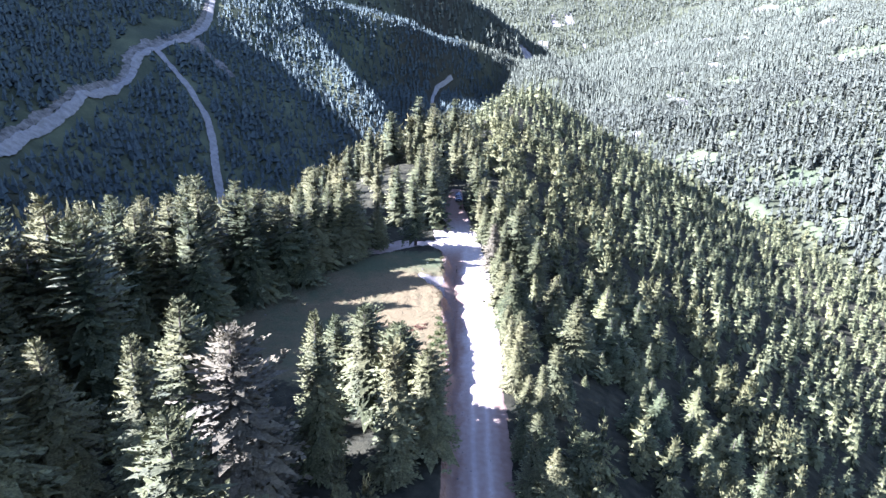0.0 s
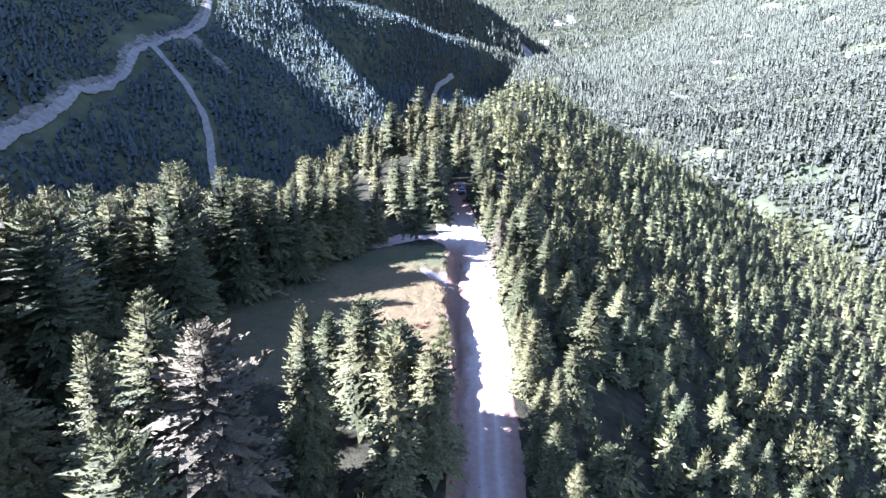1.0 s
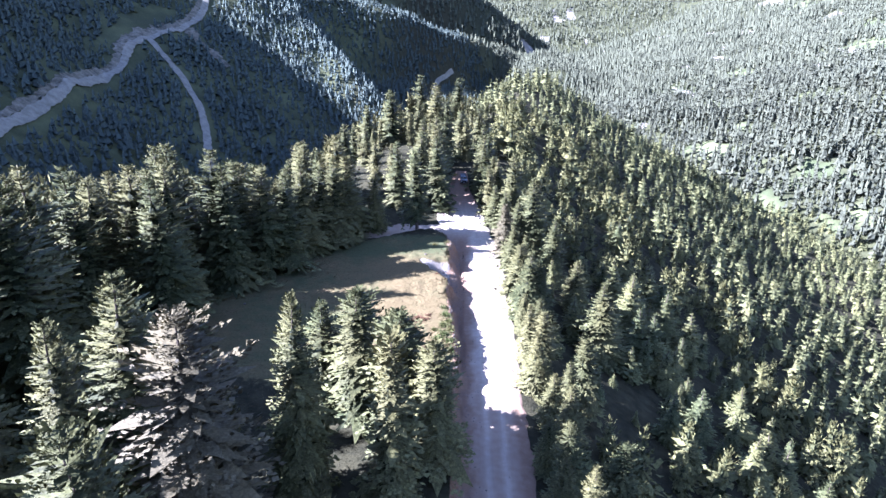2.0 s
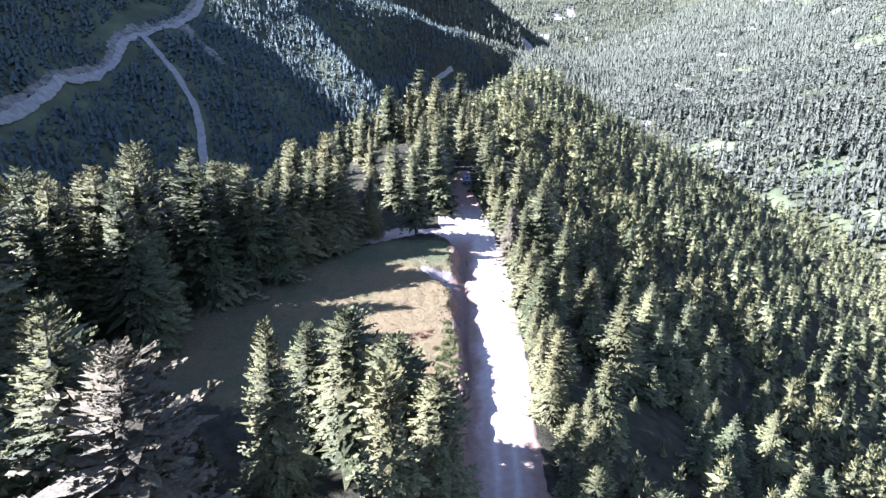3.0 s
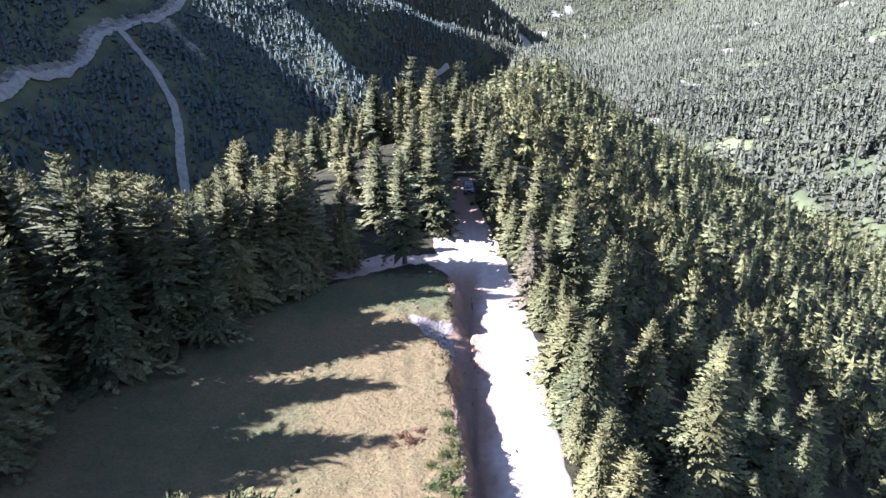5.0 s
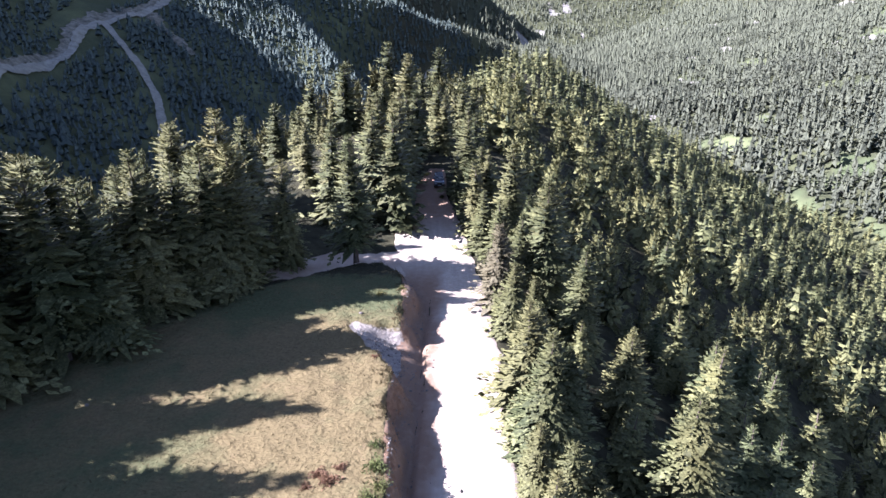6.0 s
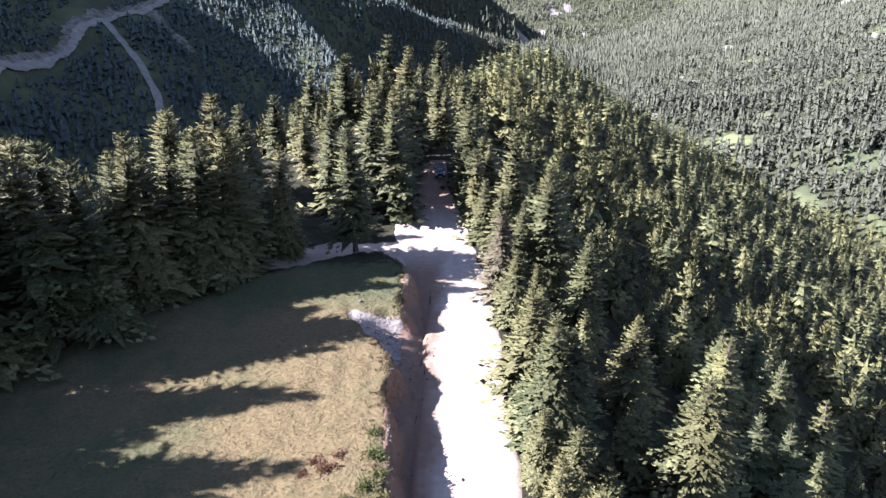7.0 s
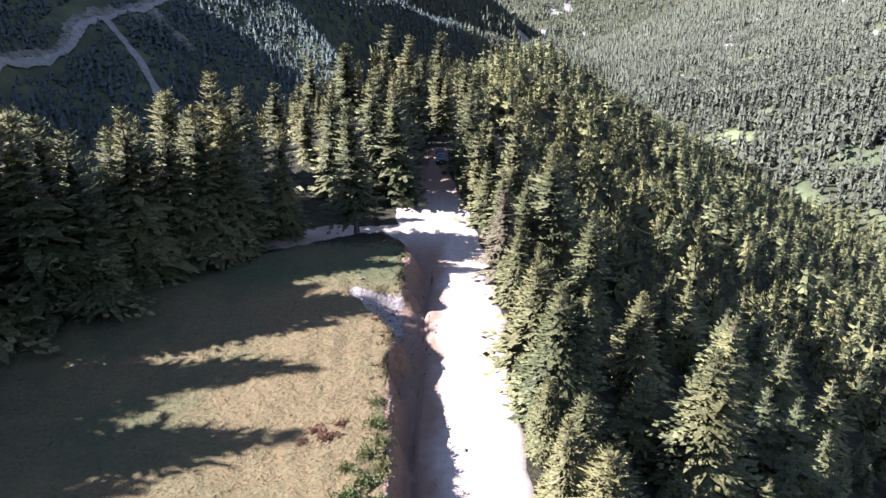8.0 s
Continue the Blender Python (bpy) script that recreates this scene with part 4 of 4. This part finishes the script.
part("grille", box(bmesh.new(), (0.86, 0.06, 0.20), (0, -2.22, 0.90), 0.02), BLACK, car)
part("bumper", box(bmesh.new(), (1.80, 0.20, 0.24), (0, -2.24, 0.56), 0.05), BLACK, car)
part("rear_bumper", box(bmesh.new(), (1.80, 0.18, 0.22), (0, 2.24, 0.56), 0.05), BLACK, car)
part("number_plate", box(bmesh.new(), (0.52, 0.02, 0.11), (0, -2.35, 0.60)), LAMP, car, "plain pale number plate")
bm = bmesh.new()
for x in (-0.58, 0.58):
    box(bm, (0.05, 1.9, 0.05), (x, 0.72, 1.76), 0.01)
for k in range(6):
    box(bm, (1.20, 0.05, 0.04), (0, -0.15 + 0.35 * k, 1.755), 0.01)
for x in (-0.58, 0.58):
    for y in (-0.1, 1.5):
        box(bm, (0.05, 0.05, 0.12), (x, y, 1.70))
part("roof_rack", bm, BLACK, car, "black roof rack")
car.matrix_basis = pose(3.6, 187.0, float(height(3.6, 187.0)) + 0.08, 4.5, 0, 4)


# ---------------------------------------------------------------- meadow: grass, bushes, stones
def tufts(name, x, y, low, high, blades, material, label, seed):
    rng = np.random.RandomState(seed)
    n = len(x)
    x, y = np.repeat(x, blades) + rng.normal(0, 0.09, n * blades), np.repeat(y, blades) + rng.normal(0, 0.09, n * blades)
    z = height(x, y) - 0.03
    h = rng.uniform(low, high, n * blades)
    a, b = rng.uniform(0, math.tau, n * blades), rng.uniform(0, math.tau, n * blades)
    w = 0.02 + 0.03 * rng.uniform(0, 1, n * blades)
    dx, dy = np.cos(a) * w, np.sin(a) * w
    lx, ly = np.cos(b) * h * 0.5, np.sin(b) * h * 0.5
    v = np.stack([np.stack([x - dx, y - dy, z], 1), np.stack([x + dx, y + dy, z], 1),
                  np.stack([x + dx * 0.7 + lx * 0.5, y + dy * 0.7 + ly * 0.5, z + h * 0.7], 1), np.stack([x + lx, y + ly, z + h], 1)], 1).reshape(-1, 3)
    ob = sheet(name, v, np.arange(len(v)).reshape(-1, 4), material)
    return tagged(ob, label, "grass", kind="stuff")


rng = np.random.RandomState(91)
x, y = rng.uniform(-54, 2, 40000), rng.uniform(84, 150, 40000)
density = 0.55 + 0.35 * waves(x, y, 9, 92) + 0.3 * waves(x, y, 2.5, 93)
ok = (on_meadow(x, y) > 0.1) & (slide(x, y) < 0.3) & (rng.uniform(0, 1, len(x)) < density)
tufts("grass", x[ok], y[ok], 0.05, 0.15, 3, GRASS, "dry straw-coloured grass tufts on the meadow", 94)
# taller growth along the meadow's broken edge
y = rng.uniform(84, 149, 1100)
x = np.interp(y, *BANK) - np.abs(rng.normal(0, 0.8, 1100)) + 0.1
ok = (slide(x, y) < 0.3) & (waves(x, y, 7, 95) > -0.3)
tufts("edge_grass", x[ok], y[ok], 0.12, 0.34, 5, GRASS, "tall rough grass along the broken bank edge", 96)


def bush(seed, wide, tall, material, label):
    """A low leafy bush: stems and a crown of many small leaf sprays."""
    rng = np.random.RandomState(seed)
    thing = tagged(new("bush"), label, "bush", "bushes on the meadow")
    v, f = [], []
    for k in range(7):
        a = math.tau * k / 7 + rng.uniform(-0.3, 0.3)
        tip = Vector((math.cos(a) * wide * 0.5, math.sin(a) * wide * 0.5, tall * rng.uniform(0.6, 0.9)))
        n = len(v)
        v += [(0.03, 0, -0.1), (-0.03, 0.03, -0.1), (-0.03, -0.03, -0.1), tuple(tip)]
        f += [(n, n + 1, n + 3), (n + 1, n + 2, n + 3), (n + 2, n, n + 3)]
    sheet("stems", v, f, BARK, thing)
    n = 620
    d = rng.normal(0, 1, (n, 3))
    d[:, 2] = np.abs(d[:, 2])
    d /= np.linalg.norm(d, axis=1)[:, None]
    r = rng.uniform(0.2, 1.15, n)[:, None] * (1 + 0.4 * np.sin(3 * np.arctan2(d[:, 1], d[:, 0]) + seed))[:, None]
    base = d * r * np.array([wide * 0.5, wide * 0.5, tall * 0.85])
    way = d + rng.normal(0, 0.5, (n, 3))
    way /= np.linalg.norm(way, axis=1)[:, None]
    up = rng.normal(0, 1, (n, 3)) + np.array([0, 0, 1.5])
    up /= np.linalg.norm(up, axis=1)[:, None]
    size = rng.uniform(0.08, 0.17, n)
    v = sprays(base, way, up, size, size * 0.45, 0.3)
    sheet("leaves", v, np.arange(len(v)).reshape(-1, 4), material, thing, floats=(("tone", np.repeat(rng.uniform(0, 1, n), 4)),))
    return thing


RUSTY = foliage("rusty_bracken", (0.13, 0.075, 0.045), (0.28, 0.165, 0.10), (0.20, 0.12, 0.07), 0.2)
green_bush, rusty_bush = bush(3, 1.4, 0.6, BUSH, "low green leafy bush at the meadow's edge"), bush(4, 1.2, 0.32, RUSTY, "low rusty brown bracken clump on the meadow")
for i, (x, y, s) in enumerate([(0.4, 109.5, 1.2), (0.9, 107.2, 1.0), (0.1, 105.9, 1.1), (1.3, 104.5, 1.0), (0.3, 103.2, 1.3), (-0.7, 102.0, 1.1), (1.1, 101.2, 1.2), (-1.2, 104.5, 0.8), (0.0, 112.0, 0.7), (-0.6, 99.6, 1.2), (1.2, 98.6, 1.1), (-2.4, 139.5, 0.8), (0.1, 141.2, 0.7)]):
    m = pose(x, y, float(height(x, y)) - 0.05, 0, 0, 70 * i) @ Matrix.Diagonal((s, s, s, 1))
    if i:
        copy_thing(green_bush, m @ Matrix.Diagonal((1 / green_bush.scale[0],) * 3 + (1,)))
    else:
        green_bush.matrix_basis = m
for i, (x, y, s) in enumerate([(-3.9, 108.6, 1.0), (-3.0, 107.9, 1.2), (-2.3, 109.3, 0.8), (-4.6, 107.2, 0.7), (-1.5, 125.6, 0.6)]):
    m = pose(x, y, float(height(x, y)) - 0.05, 0, 0, 50 * i) @ Matrix.Diagonal((s, s, s, 1))
    if i:
        copy_thing(rusty_bush, m @ Matrix.Diagonal((1 / rusty_bush.scale[0],) * 3 + (1,)))
    else:
        rusty_bush.matrix_basis = m


def stone_mesh(seed):
    bm = bmesh.new()
    bmesh.ops.create_icosphere(bm, subdivisions=1, radius=1.0)
    rng = np.random.RandomState(seed)
    for v in bm.verts:
        v.co *= rng.uniform(0.65, 1.15)
    return bm


# loose stones: on the bank, in the ditch and in the scoop
shapes = []
for s in range(4):
    bm = stone_mesh(s)
    shapes.append((np.array([tuple(v.co) for v in bm.verts]), np.array([[v.index for v in f.verts] for f in bm.faces])))
    bm.free()
rng = np.random.RandomState(97)
y = np.concatenate([rng.uniform(70, 152, 1300), rng.normal(130.2, 2.0, 260)])
x = np.concatenate([np.interp(y[:1300], *BANK) + np.abs(rng.normal(0.5, 1.3, 1300)), rng.normal(-1.4, 1.8, 260)])
ok = (on_meadow(x, y) < 0.3) | (slide(x, y) > 0.4)
vs, fs, n = [], [], 0
for a, b in zip(x[ok], y[ok]):
    v, f = shapes[rng.randint(4)]
    r = rng.gamma(1.6, 0.03) + 0.025
    vs.append(v * r * np.array([1, rng.uniform(0.7, 1.3), 0.7]) + np.array([a, b, float(height(a, b)) + 0.10 * r + 0.05]))
    fs.append(f + n)
    n += len(v)
tagged(sheet("loose_stones", np.concatenate(vs), np.concatenate(fs), STONE), "loose broken stones along the cut bank and ditch", "stones", kind="stuff")

rock = None
for i, (x, y, r) in enumerate([(-12.4, 146.0, 0.45), (-19.8, 140.2, 0.5), (-23.5, 136.6, 0.4), (-29.8, 133.0, 0.55), (-35.2, 128.8, 0.6), (-44.5, 123.6, 0.6), (-47.6, 122.4, 0.7), (-9.8, 146.4, 0.3),
                               (-4.0, 134.6, 0.35), (-0.4, 131.0, 0.4), (-26.0, 117.0, 0.3), (-33.0, 112.5, 0.35), (2.6, 137.0, 0.3), (3.0, 118.5, 0.25)]):
    m = pose(x, y, float(height(x, y)) + 0.15 * r, 20 * i, 10, 47 * i) @ Matrix.Diagonal((r, r * 0.8, r * 0.6, 1))
    if rock:
        copy_thing(rock, m)
    else:
        me = bpy.data.meshes.new("rock")
        bm = stone_mesh(9)
        bmesh.ops.subdivide_edges(bm, edges=bm.edges, cuts=1, use_grid_fill=True, smooth=0.4)
        bm.to_mesh(me)
        bm.free()
        me.materials.append(STONE)
        rock = tagged(new("rock", me), "pale weathered boulder lying at the meadow's edge", "rock", "boulders by the track")
rock.matrix_basis = pose(-12.4, 146.0, float(height(-12.4, 146.0)) + 0.07, 0, 10, 0) @ Matrix.Diagonal((0.45, 0.36, 0.27, 1))
